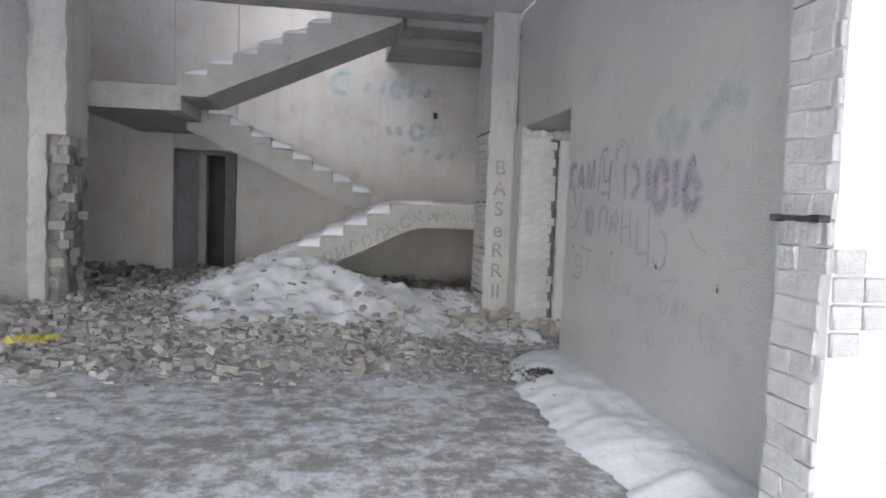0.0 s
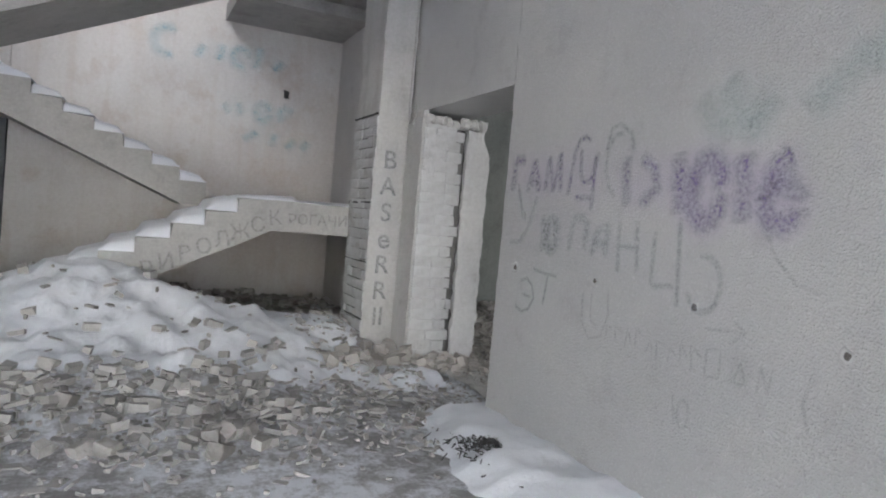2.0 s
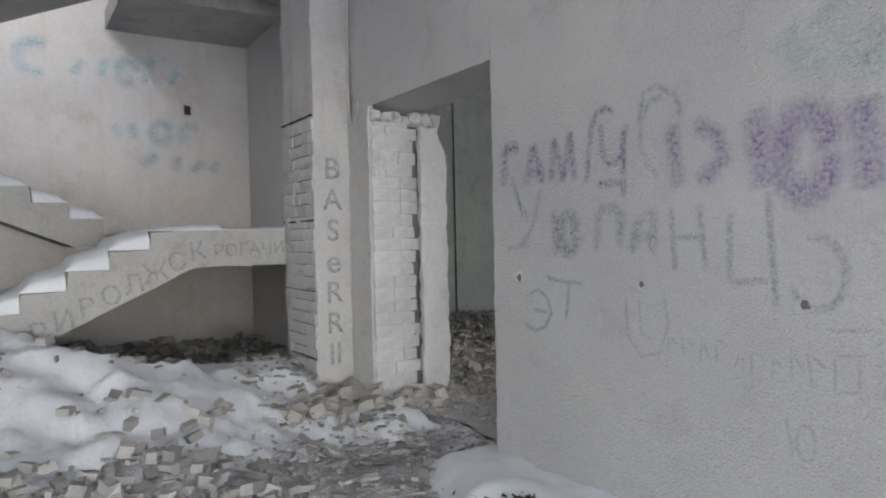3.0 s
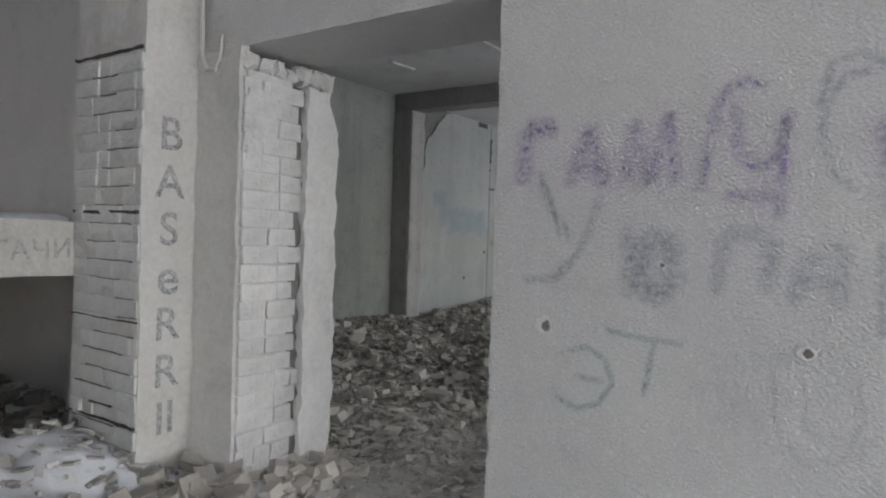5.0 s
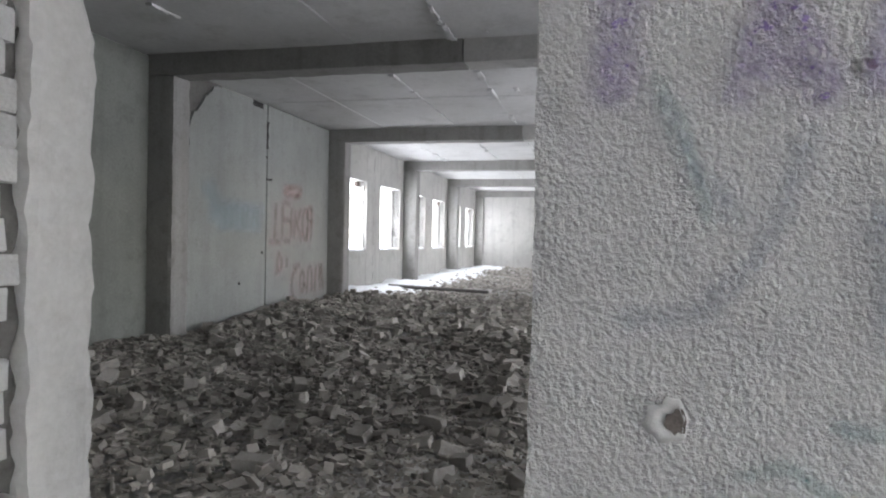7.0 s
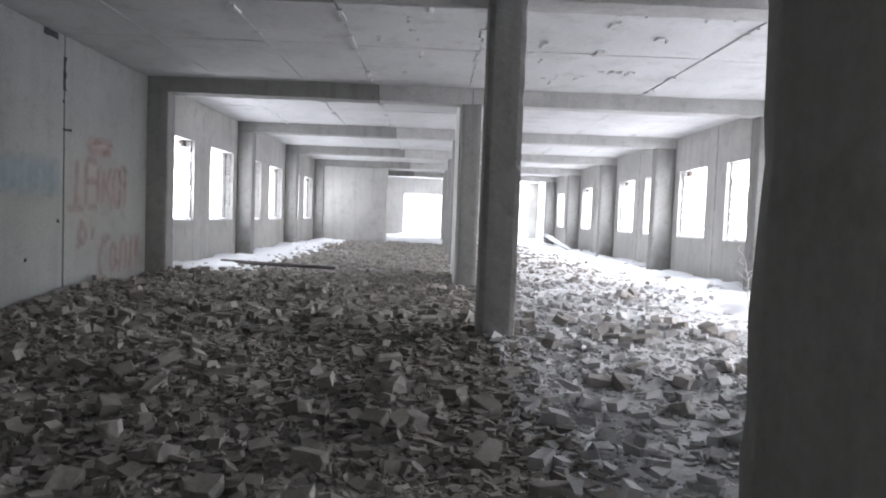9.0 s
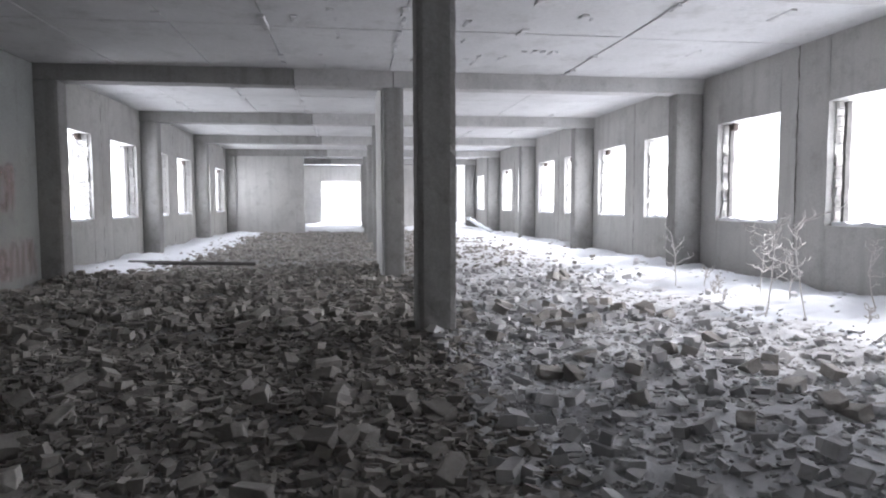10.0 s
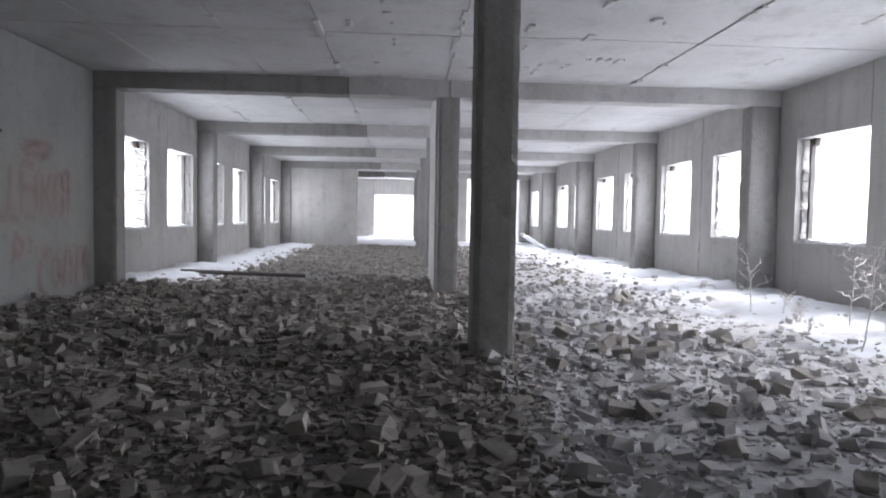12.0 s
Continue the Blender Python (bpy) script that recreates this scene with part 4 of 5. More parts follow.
# ---- ragged window edges ----
def window(n, x, side, seed):
    """What is left in a window hole: snow on the sill, a ragged masonry jamb and scraps of the frame."""
    rnd = random.Random(seed)
    inner, outer = (NORTH, NORTH + 0.4) if side > 0 else (SOUTH, SOUTH - 0.4)
    w = thing("window_%d" % n, "empty window hole with ragged edges and snow on the sill", "window", kind="structure")
    y0, y1 = min(inner, outer), max(inner, outer)
    bm = bmesh.new()
    worn_box_into(bm, x - WIN + 0.02, x + WIN - 0.02, y0 + 0.02, y1 - 0.05, SILL - 0.02, SILL + 0.05, 0.09, 0.022, 5.0)
    part("sill_snow", bm, M_SNOW, w, "snow lying on the sill")
    for s in (-1, 1):
        bm = bmesh.new()
        z = SILL
        while z < HEAD - 0.05:
            h = rnd.uniform(0.06, 0.2)
            d = rnd.uniform(0.01, 0.075)
            xe = x + s * WIN
            worn_box_into(bm, min(xe, xe - s * d), max(xe, xe - s * d), y0 + 0.06, y1 - 0.1, z, min(z + h, HEAD), 0.07, 0.012, 9.0)
            z += h
        part("ragged_jamb", bm, M_PLASTER if side < 0 else M_CONCRETE, w)
    if (side > 0 and rnd.random() < 0.75) or (side < 0 and 9 < x < 14):
        s = 1 if side < 0 else rnd.choice((-1, 1))
        bm = bmesh.new()
        xe = x + s * (WIN - 0.13)
        worn_box_into(bm, xe - 0.035, xe + 0.035, (y0 + y1) / 2 - 0.04, (y0 + y1) / 2 + 0.04, SILL + 0.04, HEAD - 0.02, 0.1, 0.006, 5.0)
        part("window_frame", bm, M_WOOD, w, "dark scrap of the old wooden frame")
    if rnd.random() < 0.6:
        bm = bmesh.new()
        s = 1
        worn_box_into(bm, x + s * (WIN - 0.22) - 0.06, x + s * (WIN - 0.1), (y0 + y1) / 2 - 0.05, (y0 + y1) / 2 + 0.05, HEAD - 0.13, HEAD + 0.005, 0.05, 0.012, 7.0)
        part("bracket", bm, M_METAL, w)
    return w


n = 0
for c in [2.95] + FRAMES[:-1]:
    for x in (c + FIRST, c + SECOND):
        if x > 5:
            n += 1
            window(n, x, -1, 40 + n)
for c in FRAMES[1:4]:
    for x in (c + FIRST, c + SECOND):
        n += 1
        window(n, x, 1, 40 + n)

# ---- door frame in the dark room behind the stair ----
frame_thing = thing("door_1", "dark grey door frame standing in the opening under the stair", "door", kind="structure")
for name, b in (("jamb", (-2.74, -2.36, 11.95, 12.05, 0.0, 2.26)), ("jamb", (-2.36, -2.24, 11.88, 12.08, 0.0, 2.2)), ("jamb", (-1.94, -1.76, 11.9, 12.08, 0.0, 2.26)),
                ("lintel", (-2.36, -1.76, 11.9, 12.08, 2.2, 2.27))):
    bm = bmesh.new()
    worn_box_into(bm, *b, 0.15, 0.004, 5.0)
    part(name, bm, M_DARKDOOR if b[0] < -2.5 or b[0] > -2.0 else M_CONCRETE, frame_thing)


# ---- graffiti ----
def lettering(name, text, size, matrix, material, parent, spread=1.0, bold=0.012):
    """Painted characters lying just proud of the wall."""
    cu = bpy.data.curves.new(name, "FONT")
    cu.body, cu.size, cu.align_x, cu.align_y, cu.offset, cu.space_character = text, size, "CENTER", "CENTER", size * bold, spread
    tmp = bpy.data.objects.new(name, cu)
    scene.collection.objects.link(tmp)
    dg = bpy.context.evaluated_depsgraph_get()
    me = bpy.data.meshes.new_from_object(tmp.evaluated_get(dg))
    bpy.data.objects.remove(tmp)
    me.materials.clear()
    me.materials.append(material)
    ob = new(name, me)
    ob.parent = parent
    ob.matrix_basis = matrix
    return ob


def stroke_into(bm, pts, width):
    """A spray stroke through points of a flat plane, dense along its middle."""
    jet = bm.verts.layers.float.get("jet") or bm.verts.layers.float.new("jet")
    n = len(pts)
    width *= 1.5
    left, mid, right = [], [], []
    for i, (u, v) in enumerate(pts):
        a, b = pts[max(i - 1, 0)], pts[min(i + 1, n - 1)]
        d = Vector((b[0] - a[0], b[1] - a[1]))
        d = d.normalized() if d.length else Vector((1, 0))
        w = width * 0.5 * (1 + 0.25 * noise.noise(Vector((u * 30, v * 30, 1))))
        left.append(bm.verts.new((u - d.y * w, v + d.x * w, 0)))
        right.append(bm.verts.new((u + d.y * w, v - d.x * w, 0)))
        mid.append(bm.verts.new((u, v, 0)))
        mid[-1][jet] = 1.0 if 0 < i < n - 1 else 0.35
    for i in range(n - 1):
        bm.faces.new([left[i], left[i + 1], mid[i + 1], mid[i]])
        bm.faces.new([mid[i], mid[i + 1], right[i + 1], right[i]])


def arc(cx, cy, rx, ry, a0, a1, n=14):
    return [(cx + rx * math.cos(radians(a0 + (a1 - a0) * k / n)), cy + ry * math.sin(radians(a0 + (a1 - a0) * k / n))) for k in range(n + 1)]


def line(u0, v0, u1, v1, n=6):
    return [(u0 + (u1 - u0) * k / n, v0 + (v1 - v0) * k / n) for k in range(n + 1)]


def scrawl(name, strokes, width, matrix, material, parent, label=""):
    bm = bmesh.new()
    for k, s in enumerate(strokes):
        stroke_into(bm, s, width)
    ob = part(name, bm, material, parent, label)
    ob.matrix_basis = matrix
    return ob


EAST = pose(WALL - 0.016, 0, 0, 90, 0, -90)      # u runs towards -y, v up
def bent(*pts):
    """Points along straight pieces between the given ones, close enough together for a soft stroke."""
    out = []
    for (u0, v0), (u1, v1) in zip(pts, pts[1:]):
        n = max(2, round(math.hypot(u1 - u0, v1 - v0) / 0.03))
        out += [(u0 + (u1 - u0) * k / n, v0 + (v1 - v0) * k / n) for k in range(n)]
    return out + [pts[-1]]


# purple word
scrawl("spray_letter", [bent((-5.95, 1.69), (-5.94, 1.92)), bent((-5.95, 1.91), (-5.81, 1.905))], 0.07, EAST, M_PURPLE, wall_east, "worn purple spray letter")
scrawl("spray_letter", [bent((-5.76, 1.68), (-5.69, 1.91)), bent((-5.69, 1.91), (-5.62, 1.68)), bent((-5.74, 1.75), (-5.63, 1.75))], 0.055, EAST, M_PURPLE, wall_east, "worn purple spray letter")
scrawl("spray_letter", [bent((-5.55, 1.69), (-5.53, 1.92)), bent((-5.53, 1.92), (-5.46, 1.68)), bent((-5.46, 1.68), (-5.41, 1.94)), bent((-5.41, 1.94), (-5.38, 1.68))], 0.045, EAST, M_PURPLE, wall_east, "worn purple spray letter")
scrawl("spray_letter", [bent((-5.30, 1.66), (-5.28, 1.81), (-5.26, 1.93), (-5.22, 2.0), (-5.17, 2.01), (-5.11, 1.99)), bent((-5.20, 1.95), (-5.19, 1.80), (-5.16, 1.74), (-5.09, 1.75), (-5.06, 1.83), (-5.04, 1.92)),
                        bent((-5.06, 1.90), (-5.06, 1.57)), bent((-5.23, 1.65), (-5.06, 1.65))], 0.035, EAST, M_PURPLE, wall_east, "worn purple spray letter")
scrawl("spray_bars", [bent((-4.82, 2.01), (-4.90, 2.0), (-4.95, 1.93), (-4.96, 1.81), (-4.92, 1.71), (-4.86, 1.66)), bent((-4.97, 1.90), (-4.94, 2.04), (-4.87, 2.06), (-4.77, 2.0), (-4.74, 1.90))], 0.028, EAST, M_BLUEGREY, wall_east, "thin grey-violet outline strokes")
scrawl("spray_letter", [bent((-4.79, 1.88), (-4.76, 1.60)), bent((-4.68, 1.87), (-4.57, 1.80), (-4.54, 1.70), (-4.66, 1.61))], 0.07, EAST, M_PURPLE, wall_east, "worn purple spray letter")
# the readable number
for strokes in ([bent((-4.41, 1.88), (-4.37, 1.57))], [arc(-4.215, 1.685, 0.085, 0.155, 0, 360, 24)], [bent((-4.02, 1.86), (-4.0, 1.54))], [arc(-3.815, 1.625, 0.075, 0.085, 0, 360, 20), arc(-3.74, 1.65, 0.155, 0.19, 105, 185)]):
    scrawl("number", strokes, 0.10, EAST, M_PURPLE, wall_east, "worn purple painted numeral")
# blue-grey second line
scrawl("spray_letter", [bent((-5.94, 1.33), (-5.80, 1.35), (-5.72, 1.44), (-5.67, 1.55), (-5.64, 1.66)), bent((-5.88, 1.74), (-5.83, 1.60), (-5.74, 1.50))], 0.035, EAST, M_BLUEGREY, wall_east, "faded blue-grey letter")
scrawl("spray_letter", [bent((-5.54, 1.54), (-5.52, 1.29)), arc(-5.435, 1.41, 0.075, 0.11, 0, 360, 20), arc(-5.43, 1.41, 0.045, 0.08, 0, 360, 16)], 0.05, EAST, M_BLUEGREY, wall_east, "faded blue-grey letter")
scrawl("spray_letter", [bent((-5.24, 1.32), (-5.22, 1.53)), bent((-5.22, 1.53), (-5.08, 1.53)), bent((-5.08, 1.53), (-5.09, 1.34))], 0.05, EAST, M_BLUEGREY, wall_east, "faded blue-grey letter")
scrawl("spray_letter", [bent((-5.02, 1.31), (-4.99, 1.44), (-4.92, 1.49), (-4.89, 1.48), (-4.90, 1.31)), bent((-5.01, 1.39), (-4.89, 1.39))], 0.05, EAST, M_BLUEGREY, wall_east, "faded blue-grey letter")
scrawl("spray_bars", [bent((-4.80, 1.52), (-4.78, 1.24)), bent((-4.78, 1.38), (-4.66, 1.39)), bent((-4.66, 1.53), (-4.63, 1.24)), bent((-4.52, 1.48), (-4.52, 1.2)), bent((-4.52, 1.2), (-4.36, 1.22)), bent((-4.36, 1.56), (-4.33, 1.12)), arc(-4.18, 1.25, 0.1, 0.13, 110, -160)], 0.03, EAST, M_BLUEGREY, wall_east, "faded blue-grey strokes")
# thin green word and scrawls
scrawl("spray_bars", [bent((-5.75, 1.08), (-5.67, 1.11), (-5.60, 1.07), (-5.57, 0.99), (-5.62, 0.91), (-5.70, 0.88), (-5.79, 0.91)), bent((-5.72, 1.0), (-5.6, 0.99)), bent((-5.61, 1.18), (-5.46, 1.16), (-5.33, 1.16)), bent((-5.43, 1.16), (-5.46, 0.96)),
                      bent((-5.89, 1.75), (-5.83, 1.63), (-5.79, 1.5))], 0.022, EAST, M_GREEN, wall_east, "thin green scrawl")
scrawl("spray_bars", [bent((-4.3, 2.15), (-4.2, 2.0), (-4.1, 1.92)), bent((-4.16, 2.2), (-4.0, 1.95), (-3.9, 2.1)), bent((-3.75, 2.0), (-3.5, 2.2), (-3.3, 2.1))], 0.13, EAST, M_HAZE, wall_east, "faded sea-green haze of spray")
scrawl("arrow", [bent((-4.15, 1.05), (-3.92, 1.07)), bent((-3.99, 1.11), (-3.92, 1.07), (-4.01, 1.0))], 0.016, EAST, M_PENCIL, wall_east, "thin drawn arrow")
scrawl("spray_bars", [bent((-5.06, 1.10), (-5.05, 0.93), (-4.97, 0.84), (-4.87, 0.87), (-4.82, 1.0), (-4.84, 1.14)), bent((-4.98, 1.1), (-4.97, 0.95), (-4.9, 0.92)), bent((-3.88, 1.53), (-3.82, 1.41), (-3.71, 1.31), (-3.60, 1.28)),
                      bent((-4.30, 0.71), (-4.27, 0.56)), arc(-4.225, 0.625, 0.035, 0.065, 0, 360), bent((-3.60, 0.95), (-3.63, 0.84), (-3.59, 0.73))], 0.018, EAST, M_PENCIL, wall_east, "faint pencilled curls")
small = [bent((-4.12, 0.96), (-4.04, 0.97), (-4.04, 0.85), (-4.12, 0.83), (-4.12, 0.96)), bent((-3.97, 0.84), (-3.93, 0.94), (-3.90, 0.85), (-3.97, 0.84)), bent((-3.84, 0.82), (-3.83, 0.95), (-3.79, 0.84), (-3.77, 0.96))]
rnd = random.Random(31)
for k in range(9):
    u, v, h = -4.82 + 0.078 * k, 0.93 - 0.006 * k + rnd.uniform(-0.02, 0.02), rnd.uniform(0.035, 0.06)
    small.append(bent((u, v - h), (u + rnd.uniform(-0.02, 0.03), v + h), (u + 0.05, v + rnd.uniform(-0.04, 0.04))))
scrawl("spray_bars", small, 0.014, EAST, M_PENCIL, wall_east, "row of faint unreadable pencil marks")
# vertical lettering on the pillar
PILLAR = pose(0, 8.0 - 0.014, 0, 90, 0, 0)
for k, ch in enumerate(("B", "A", "S", "e", "R", "R", "II")):
    lettering("letter", ch, 0.25 if ch != "e" else 0.28, PILLAR @ pose(1.955, 1.98 - 0.255 * k, 0), M_GREYBLUE_TEXT, pillar)
# chalked words on the lower flight and the landing
FLIGHT = pose(0, F1Y0 - 0.006, 0, 90, 0, 0)
stair_text = bpy.data.objects["stair_flight"]
for k, ch in enumerate("ПРИВОЛЖСК"):
    u = k / 8
    lettering("letter", ch, 0.21, FLIGHT @ pose(-0.28 + 1.32 * u, 0.66 + 0.66 * u, 0, 0, 0, 10), M_CHARCOAL, stair_text)
lettering("letter", "РОГАЧИ", 0.15, FLIGHT @ pose(1.48, 1.33, 0, 0, 0, 2), M_CHARCOAL, landing, 1.05)
# faded blue marks on the stair wall
FAR = pose(0, 11.8 - 0.014, 0, 90, 0, 0)
scrawl("spray_bars", [arc(0.05, 3.55, 0.2, 0.18, 60, 290), line(0.4, 3.4, 0.5, 3.6), line(0.7, 3.4, 0.75, 3.65), arc(1.0, 3.5, 0.12, 0.12, 0, 300), line(1.25, 3.7, 1.2, 3.35), line(1.45, 3.4, 1.6, 3.55)], 0.13, FAR, M_CYAN, wall_stair, "faded blue scrawl")
scrawl("spray_bars", [line(0.8, 2.85, 0.9, 2.7), line(1.0, 2.88, 1.05, 2.68), arc(1.35, 2.78, 0.1, 0.12, 0, 360), line(1.6, 2.9, 1.62, 2.66), line(1.62, 2.9, 1.8, 2.85), line(1.1, 2.35, 1.3, 2.5), line(1.5, 2.3, 1.55, 2.5), line(1.7, 2.3, 1.85, 2.45), line(1.95, 2.3, 2.05, 2.45)], 0.12, FAR, M_CYAN, wall_stair)
# blue and red marks on the hall panels
PANEL = pose(0, NORTH - 0.064, 0, 90, 0, 0)
scrawl("spray_bars", [line(9.85, 2.15, 10.3, 2.25), line(10.2, 1.65, 10.25, 2.15)] + [line(10.45 + 0.17 * k, 1.5 + 0.03 * (k % 3), 10.45 + 0.17 * k, 2.02 + 0.05 * (k % 2)) for k in range(8)], 0.24, PANEL, M_BLUE_PATCH, wall_north, "faded blue patch of spray")
red = [line(12.55, 2.42, 13.35, 2.45), line(12.55, 2.25, 13.3, 2.28), line(12.5, 2.3, 12.95, 2.45), line(13.0, 2.22, 13.35, 2.42)]
red += [line(12.22, 1.72, 12.24, 2.1), line(11.95, 1.35, 12.45, 1.36), line(12.2, 1.4, 12.22, 1.75), line(12.5, 1.38, 12.5, 2.12), line(12.5, 2.12, 12.85, 2.1), line(12.52, 1.78, 12.85, 1.78), line(12.55, 1.38, 12.85, 1.38), line(12.88, 1.42, 12.87, 2.05),
        line(13.0, 1.4, 13.05, 2.0), line(13.1, 1.7, 13.3, 2.05), line(13.1, 1.75, 13.35, 1.35), arc(13.5, 1.72, 0.14, 0.3, 0, 360), line(13.78, 1.35, 13.78, 2.08), arc(13.72, 1.92, 0.13, 0.15, 20, 340), line(13.6, 1.74, 13.6, 1.35)]
red += [line(12.3, 0.72, 12.35, 1.2), line(12.35, 1.15, 12.55, 0.95), line(12.55, 0.95, 12.36, 0.78), line(12.7, 0.85, 12.72, 1.05), line(12.95, 0.85, 13.3, 0.9)]
red += [arc(13.1, 0.5, 0.16, 0.3, 60, 300), arc(13.4, 0.55, 0.1, 0.2, 0, 360), line(13.4, 0.55, 13.6, 0.4), line(13.62, 0.25, 13.68, 0.85), line(13.68, 0.85, 13.85, 0.82), line(13.85, 0.82, 13.85, 0.3), line(14.0, 0.3, 14.05, 0.88), arc(14.15, 0.72, 0.1, 0.15, -90, 90), line(14.28, 0.3, 14.3, 0.9), line(14.3, 0.9, 14.45, 0.3)]
scrawl("spray_bars", red, 0.12, PANEL, M_RED, wall_north, "faded red unreadable strokes")


# ---- chipped holes in the roughcast wall ----
def pit(y, z, r, seed):
    """A drilled hole whose rim has burst away: a pale ragged collar, with the bore's shade as a dark disc set towards
    one side.
    """
    rnd = random.Random(seed)
    bm = bmesh.new()
    n = 22
    ragged = [1 + 0.4 * noise.noise(Vector((1.5 * math.cos(2 * math.pi * k / n), 1.5 * math.sin(2 * math.pi * k / n), seed * 3.7))) + rnd.uniform(-0.1, 0.1) for k in range(n)]
    rings = []
    for rad, out, shift in ((1.5, -0.004, 0.3), (1.25, 0.002, 0.3), (1.0, 0.003, 0.2), (0.75, 0.0, 0.0), (0.5, -0.006, -0.15)):
        rings.append([bm.verts.new((WALL - 0.006 - out - rnd.uniform(0, 0.002), y + shift * r + r * rad * math.cos(2 * math.pi * k / n) * ragged[k], z + r * rad * math.sin(2 * math.pi * k / n) * ragged[k])) for k in range(n)])
    for a, b in zip(rings, rings[1:]):
        for k in range(n):
            bm.faces.new([a[k], a[(k + 1) % n], b[(k + 1) % n], b[k]])
    bmesh.ops.recalc_face_normals(bm, faces=bm.faces)
    ring = part("chipped_rim", bm, M_EDGE, wall_east, "pale chipped rim of a drilled hole")
    ring.data.shade_smooth()
    # flat disc on the shadow side, its dark colour standing for the bore's depth
    bm = bmesh.new()
    bore = [bm.verts.new((WALL - 0.0095, y - 0.2 * r + 0.75 * r * math.cos(2 * math.pi * k / n) * ragged[k], z + 0.85 * r * math.sin(2 * math.pi * k / n) * ragged[(3 * k) % n])) for k in range(n)]
    bm.faces.new(bore)
    bmesh.ops.recalc_face_normals(bm, faces=bm.faces)
    part("hole", bm, M_BORE_SHADE, ring, "flat dark disc for the shade in the drilled hole")


for k, (y, z, r) in enumerate(((4.229, 1.134, 0.024), (4.973, 1.173, 0.018), (3.483, 1.069, 0.02), (5.84, 1.166, 0.024), (5.418, 1.415, 0.011), (5.562, 1.75, 0.010))):
    pit(y, z, r, 60 + k)
# the shade of a knocked-out hole, painted as a dark raised patch
bm = bmesh.new()
worn_box_into(bm, 1.62, 1.72, 11.76, 11.8, 3.02, 3.15, 0.03, 0.012, 12)
part("hole", bm, M_ASH_SHADE, wall_stair, "knocked-out hole with its shade painted dark")


# ---- dry frosted weeds by the south wall ----
def tube_into(bm, pts, r0, r1, sides=5):
    rings = []
    for i, p in enumerate(pts):
        d = (pts[min(i + 1, len(pts) - 1)] - pts[max(i - 1, 0)]).normalized()
        a = d.orthogonal().normalized()
        b = d.cross(a)
        r = r0 + (r1 - r0) * i / (len(pts) - 1)
        rings.append([bm.verts.new(p + (a * math.cos(2 * math.pi * k / sides) + b * math.sin(2 * math.pi * k / sides)) * r) for k in range(sides)])
    for p, q in zip(rings, rings[1:]):
        for k in range(sides):
            bm.faces.new([p[k], p[(k + 1) % sides], q[(k + 1) % sides], q[k]])


def weed(x, y, tall, seed):
    rnd = random.Random(seed)
    z = south_drift(x, y) - 0.02
    t = thing("dry_weed", "dry bare frosted weed stalk standing in the snow", "weed", "weeds under the windows", at=(x, y, z))
    lean = Vector((rnd.uniform(-0.35, 0.35), rnd.uniform(-0.35, 0.35), 1)).normalized()
    bow = Vector((rnd.uniform(-0.12, 0.12), rnd.uniform(-0.12, 0.12), 0))
    main = [lean * tall * k / 7 + bow * (k / 7) ** 2 + Vector((rnd.uniform(-1, 1), rnd.uniform(-1, 1), 0)) * 0.008 for k in range(8)]
    bm = bmesh.new()
    tube_into(bm, main, 0.009, 0.006)
    part("stem", bm, M_TWIG, t)
    bm = bmesh.new()
    for k in range(3, 8):
        for s in range(rnd.randint(1, 3)):
            a = rnd.uniform(0, 2 * math.pi)
            d = Vector((math.cos(a), math.sin(a), rnd.uniform(-0.05, 0.55))).normalized()
            L = tall * rnd.uniform(0.16, 0.40)
            pts = [main[k] + d * L * j / 4 + Vector((0, 0, 0.05 * L * j)) + Vector((rnd.uniform(-1, 1), rnd.uniform(-1, 1), rnd.uniform(-1, 1))) * 0.02 for j in range(5)]
            tube_into(bm, pts, 0.007, 0.0045, 4)
            for j in (2, 3, 4):
                e = Vector((rnd.uniform(-1, 1), rnd.uniform(-1, 1), rnd.uniform(0.0, 1))).normalized() * L * 0.3
                tube_into(bm, [pts[j], pts[j] + e * 0.5, pts[j] + e + Vector((0, 0, 0.01))], 0.0055, 0.004, 3)
    tagged(part("crown", bm, M_TWIG, t), kind="stuff")


for k, (x, y, tall) in enumerate(((12.3, 1.56, 0.85), (10.93, 1.02, 0.85), (9.27, 2.06, 1.0), (9.30, 1.55, 1.1), (9.42, 0.55, 0.72), (10.2, 1.1, 0.6), (12.0, 1.25, 0.3), (11.3, 1.5, 0.22), (11.6, 1.25, 0.25), (10.4, 1.9, 0.16), (8.8, 1.2, 0.2))):
    weed(x, y, tall, 80 + k)


# ---- loose things ----
def loose_brick(x, y, z, dims, seed, material=None, label="pale broken brick lying loose on the rubble"):
    rnd = random.Random(seed)
    bm = bmesh.new()
    bmesh.ops.create_cube(bm, size=1.0, matrix=Matrix.Diagonal((*dims, 1)))
    bmesh.ops.subdivide_edges(bm, edges=list(bm.edges), cuts=1, use_grid_fill=True)
    for v in bm.verts:
        v.co += Vector((rnd.uniform(-1, 1), rnd.uniform(-1, 1), rnd.uniform(-1, 1))) * 0.006
        if v.co.x > dims[0] * 0.3:
            v.co.x -= rnd.uniform(0, 0.22) * dims[0]
    bmesh.ops.bevel(bm, geom=list(bm.edges), offset=0.004, segments=1, affect="EDGES")
    ob = part("broken_brick", bm, material or M_CHUNK)
    ob.matrix_basis = pose(x, y, z + dims[2] * 0.35, rnd.uniform(-25, 25), rnd.uniform(-25, 25), rnd.uniform(0, 360))
    return tagged(ob, label, "brick", "loose bricks")


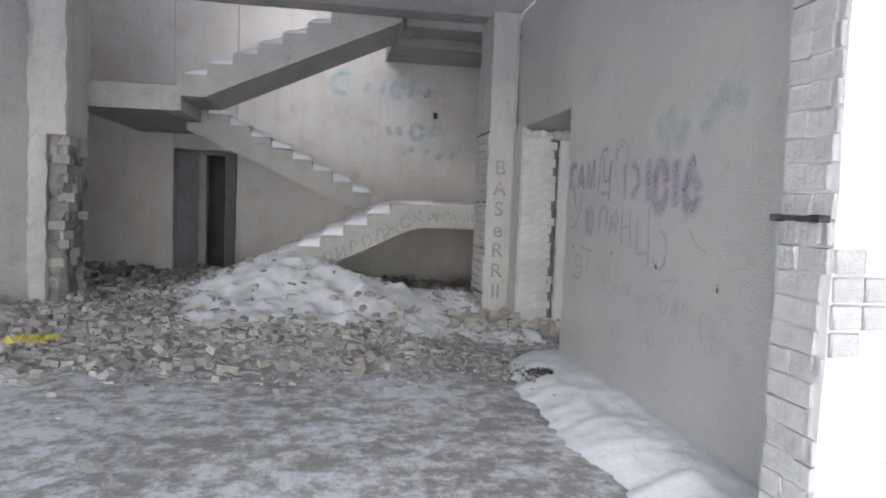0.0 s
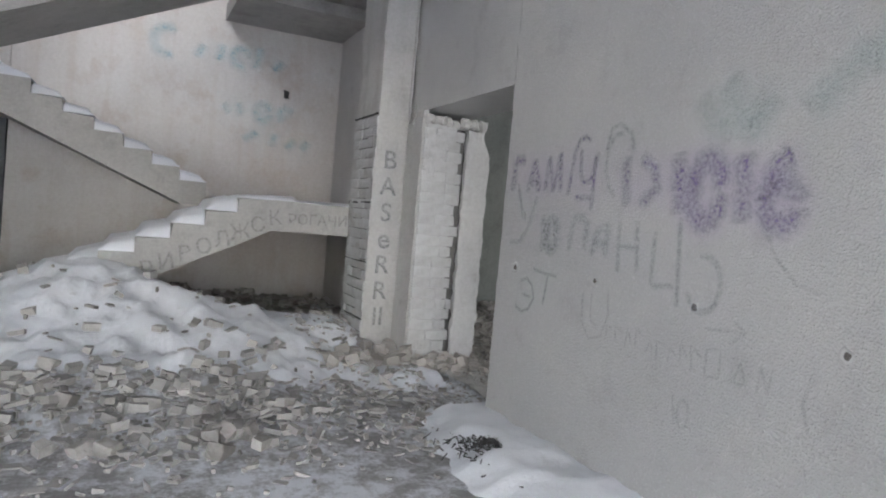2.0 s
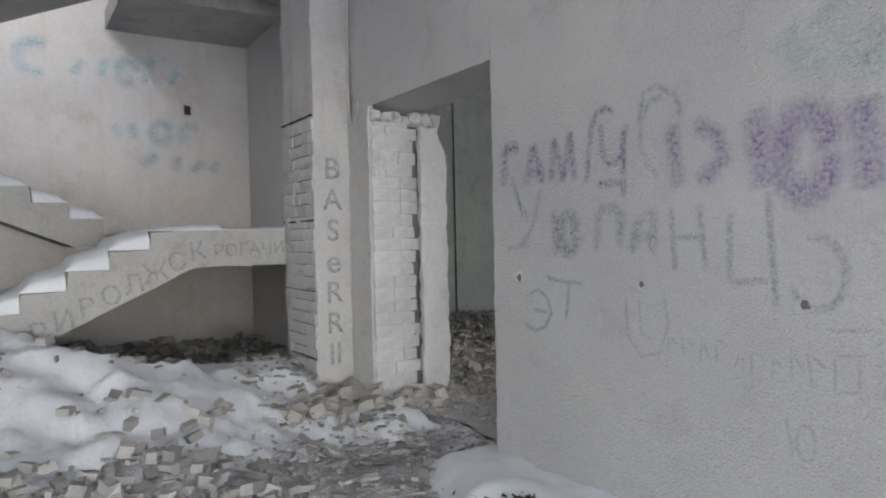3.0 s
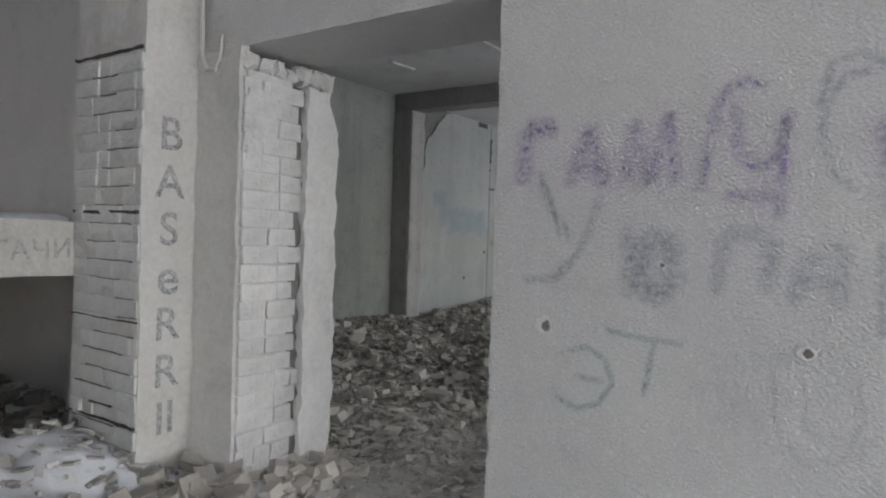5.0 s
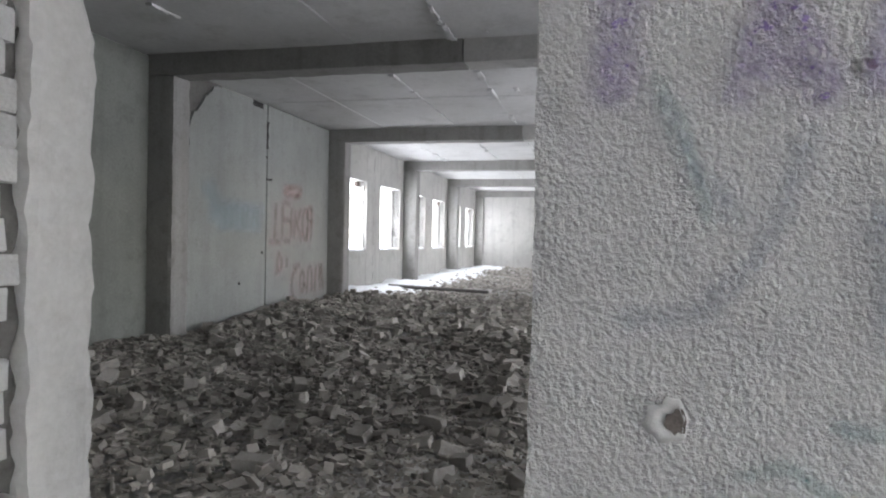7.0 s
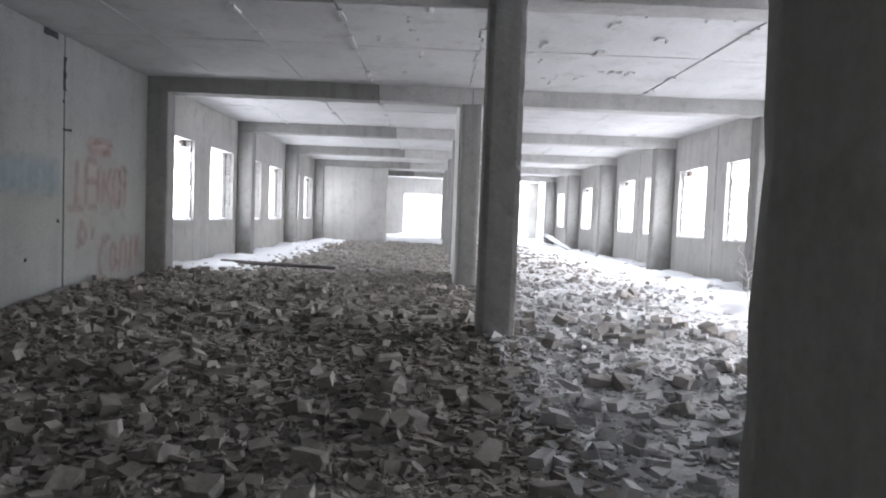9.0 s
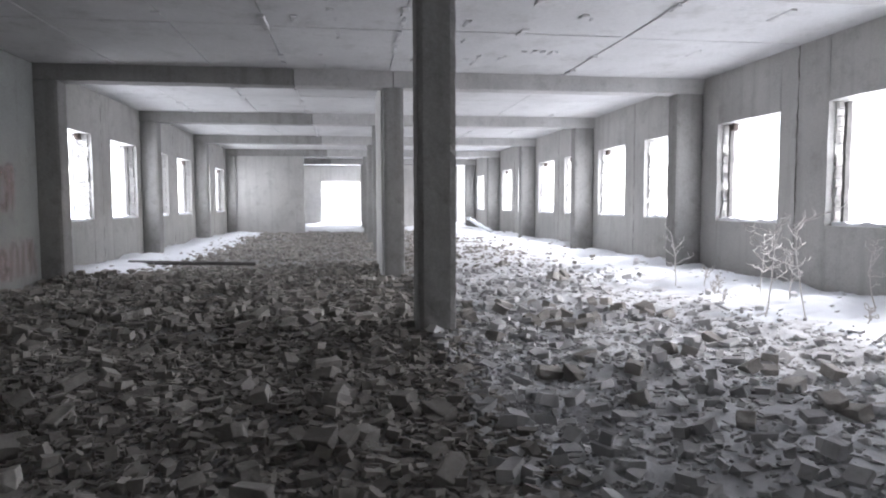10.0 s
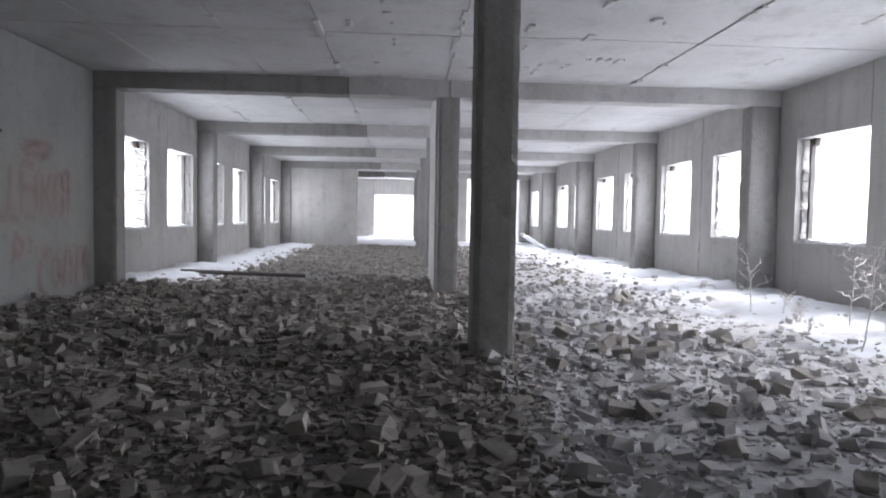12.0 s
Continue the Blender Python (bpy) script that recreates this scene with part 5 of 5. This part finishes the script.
rnd = random.Random(77)
for k in range(150):
    x, y = rnd.uniform(4.3, 11.0), rnd.uniform(2.8, 11.4)
    loose_brick(x, y, near_snow(x, y) + 0.02, (rnd.uniform(0.13, 0.24), rnd.uniform(0.1, 0.13), 0.09), 200 + k)
for k in range(45):
    x, y = rnd.uniform(-3.6, 0.9), rnd.uniform(5.7, 7.2)
    loose_brick(x, y, lobby_height(x, y), (rnd.uniform(0.10, 0.2), rnd.uniform(0.09, 0.12), 0.085), 300 + k, None, "pale broken brick lying before the stair")
rnd = random.Random(78)
for k in range(26):
    x, y = rnd.uniform(1.35, 2.15), rnd.uniform(7.35, 7.95)
    loose_brick(x, y, lobby_height(x, y) + 0.05 * rnd.random() + 0.04, (rnd.uniform(0.1, 0.2), rnd.uniform(0.09, 0.13), rnd.uniform(0.06, 0.1)), 350 + k, M_RUBBLE_DOOR, "pale broken stone heaped at the pillar's foot")
for k, (x, y) in enumerate(((13.3, 3.15), (13.2, 3.3), (13.4, 3.02), (15.2, 10.1), (16.4, 3.4), (9.9, 3.2), (14.2, 6.35))):
    loose_brick(x, y, near_snow(x, y) + 0.03 * (k % 3), (0.25, 0.13, 0.12), 400 + k, None, "dark brick lying on the snow")

pole = thing("fallen_pole", "long dark wooden pole lying on the snow", "pole", at=(17.0, 9.9, 0.0))
bm = bmesh.new()
tube_into(bm, [Vector((0.09 + 0.007 * k, 1.37 - 0.257 * k, 0.26 - 0.008 * k)) for k in range(11)], 0.045, 0.035, 8)
part("shaft", bm, M_WOOD, pole)

slab = thing("fallen_slab", "snow-covered slab fallen against the wall at the far end", "slab", at=(30.5, 0.9, 0.42))
bm = bmesh.new()
worn_box_into(bm, -1.2, 1.2, -0.12, 0.12, -0.06, 0.06, 0.15, 0.02, 4.0)
s = part("board", bm, M_SNOW, slab)
s.matrix_basis = pose(0, 0, 0, 0, 22, -50)

ash = thing("burnt_heap", "small heap of charred twigs and ash on the snow", "ash", at=(1.78, 5.38, 0.06))
bm = bmesh.new()
rnd = random.Random(55)
for k in range(320):
    a, r = rnd.uniform(0, 6.28), abs(rnd.gauss(0, 0.16))
    p = Vector((r * math.cos(a), r * 1.2 * math.sin(a), max(0, 0.05 - 0.2 * r) + rnd.uniform(0, 0.02)))
    d = Vector((rnd.uniform(-1, 1), rnd.uniform(-1, 1), rnd.uniform(-0.3, 0.5))).normalized() * rnd.uniform(0.008, 0.035)
    tube_into(bm, [p - d, p, p + d], 0.005, 0.003, 4)
tagged(part("char", bm, M_ASH_SHADE, ash), kind="stuff")

bag = thing("plastic_scrap", "crumpled yellow plastic scrap lying on the rubble", "litter", at=(-2.55, 6.05, 0.2))
bm = bmesh.new()
bmesh.ops.create_grid(bm, x_segments=10, y_segments=8, size=0.5)
for v in bm.verts:
    v.co = Vector((v.co.x * 0.34, v.co.y * 0.24, 0.06 * noise.noise(v.co * 5.0) + 0.03 * noise.noise(v.co * 13.0) + 0.03))
bmesh.ops.solidify(bm, geom=list(bm.faces), thickness=0.004)
part("sheet", bm, M_YELLOW, bag)

# ---- conduit above the doorway, cracks in the brickwork ----
conduit = thing("cable_conduit", "thin pale cable conduit hanging loose beside the doorway", "conduit", at=(2.10, 0, 0))
bm = bmesh.new()
tube_into(bm, [Vector((0.0, 7.93, 3.85)), Vector((0.0, 7.94, 3.2)), Vector((-0.005, 7.94, 2.7)), Vector((-0.01, 7.92, 2.42)), Vector((-0.012, 7.88, 2.35)), Vector((-0.012, 7.81, 2.34)), Vector((-0.01, 7.77, 2.4)), Vector((-0.005, 7.76, 2.52))], 0.011, 0.011, 8)
part("tube", bm, M_PLASTER, conduit)
# cracks as raised dark strips, their inner shade put into the colour
for z, d in ((2.42, 0.010), (1.56, 0.012), (0.42, 0.008), (0.98, 0.005)):
    bm = bmesh.new()
    worn_box_into(bm, 1.788, 1.806, 8.01, 8.68, z - d, z + d, 0.05, 0.004, 14)
    part("crack", bm, M_ASH_SHADE, pillar)
rnd = random.Random(64)
for k in range(23):
    # washed-out bed joints between the courses of the pillar's brick side
    z, y0 = 0.1 * (k + 1), rnd.uniform(8.02, 8.3)
    bm = bmesh.new()
    worn_box_into(bm, 1.792, 1.806, y0, min(8.67, y0 + rnd.uniform(0.15, 0.5)), z - 0.004, z + 0.004, 0.05, 0.003, 14)
    part("open_joint", bm, M_DARK_GAP, pillar)
# one more crack whose shade is a dark strip
bm = bmesh.new()
worn_box_into(bm, 1.655, 1.70, 2.11, 2.385, 1.488, 1.512, 0.04, 0.004, 14)
part("crack", bm, M_ASH_SHADE, wall_lobby_end)
# pencilled strokes on the white wall
WHITE = pose(0, 2.11 - 0.012, 0, 90, 0, 0)
scrawl("scribble", [arc(2.05, 1.75, 0.12, 0.2, 100, 260), arc(2.1, 1.45, 0.1, 0.12, 60, 300), line(1.9, 0.9, 2.3, 0.88), line(1.98, 0.9, 2.0, 0.7), line(2.12, 0.9, 2.14, 0.68), arc(1.98, 0.5, 0.1, 0.12, 0, 250)], 0.02, WHITE, M_BLUEGREY, wall_lobby_end)
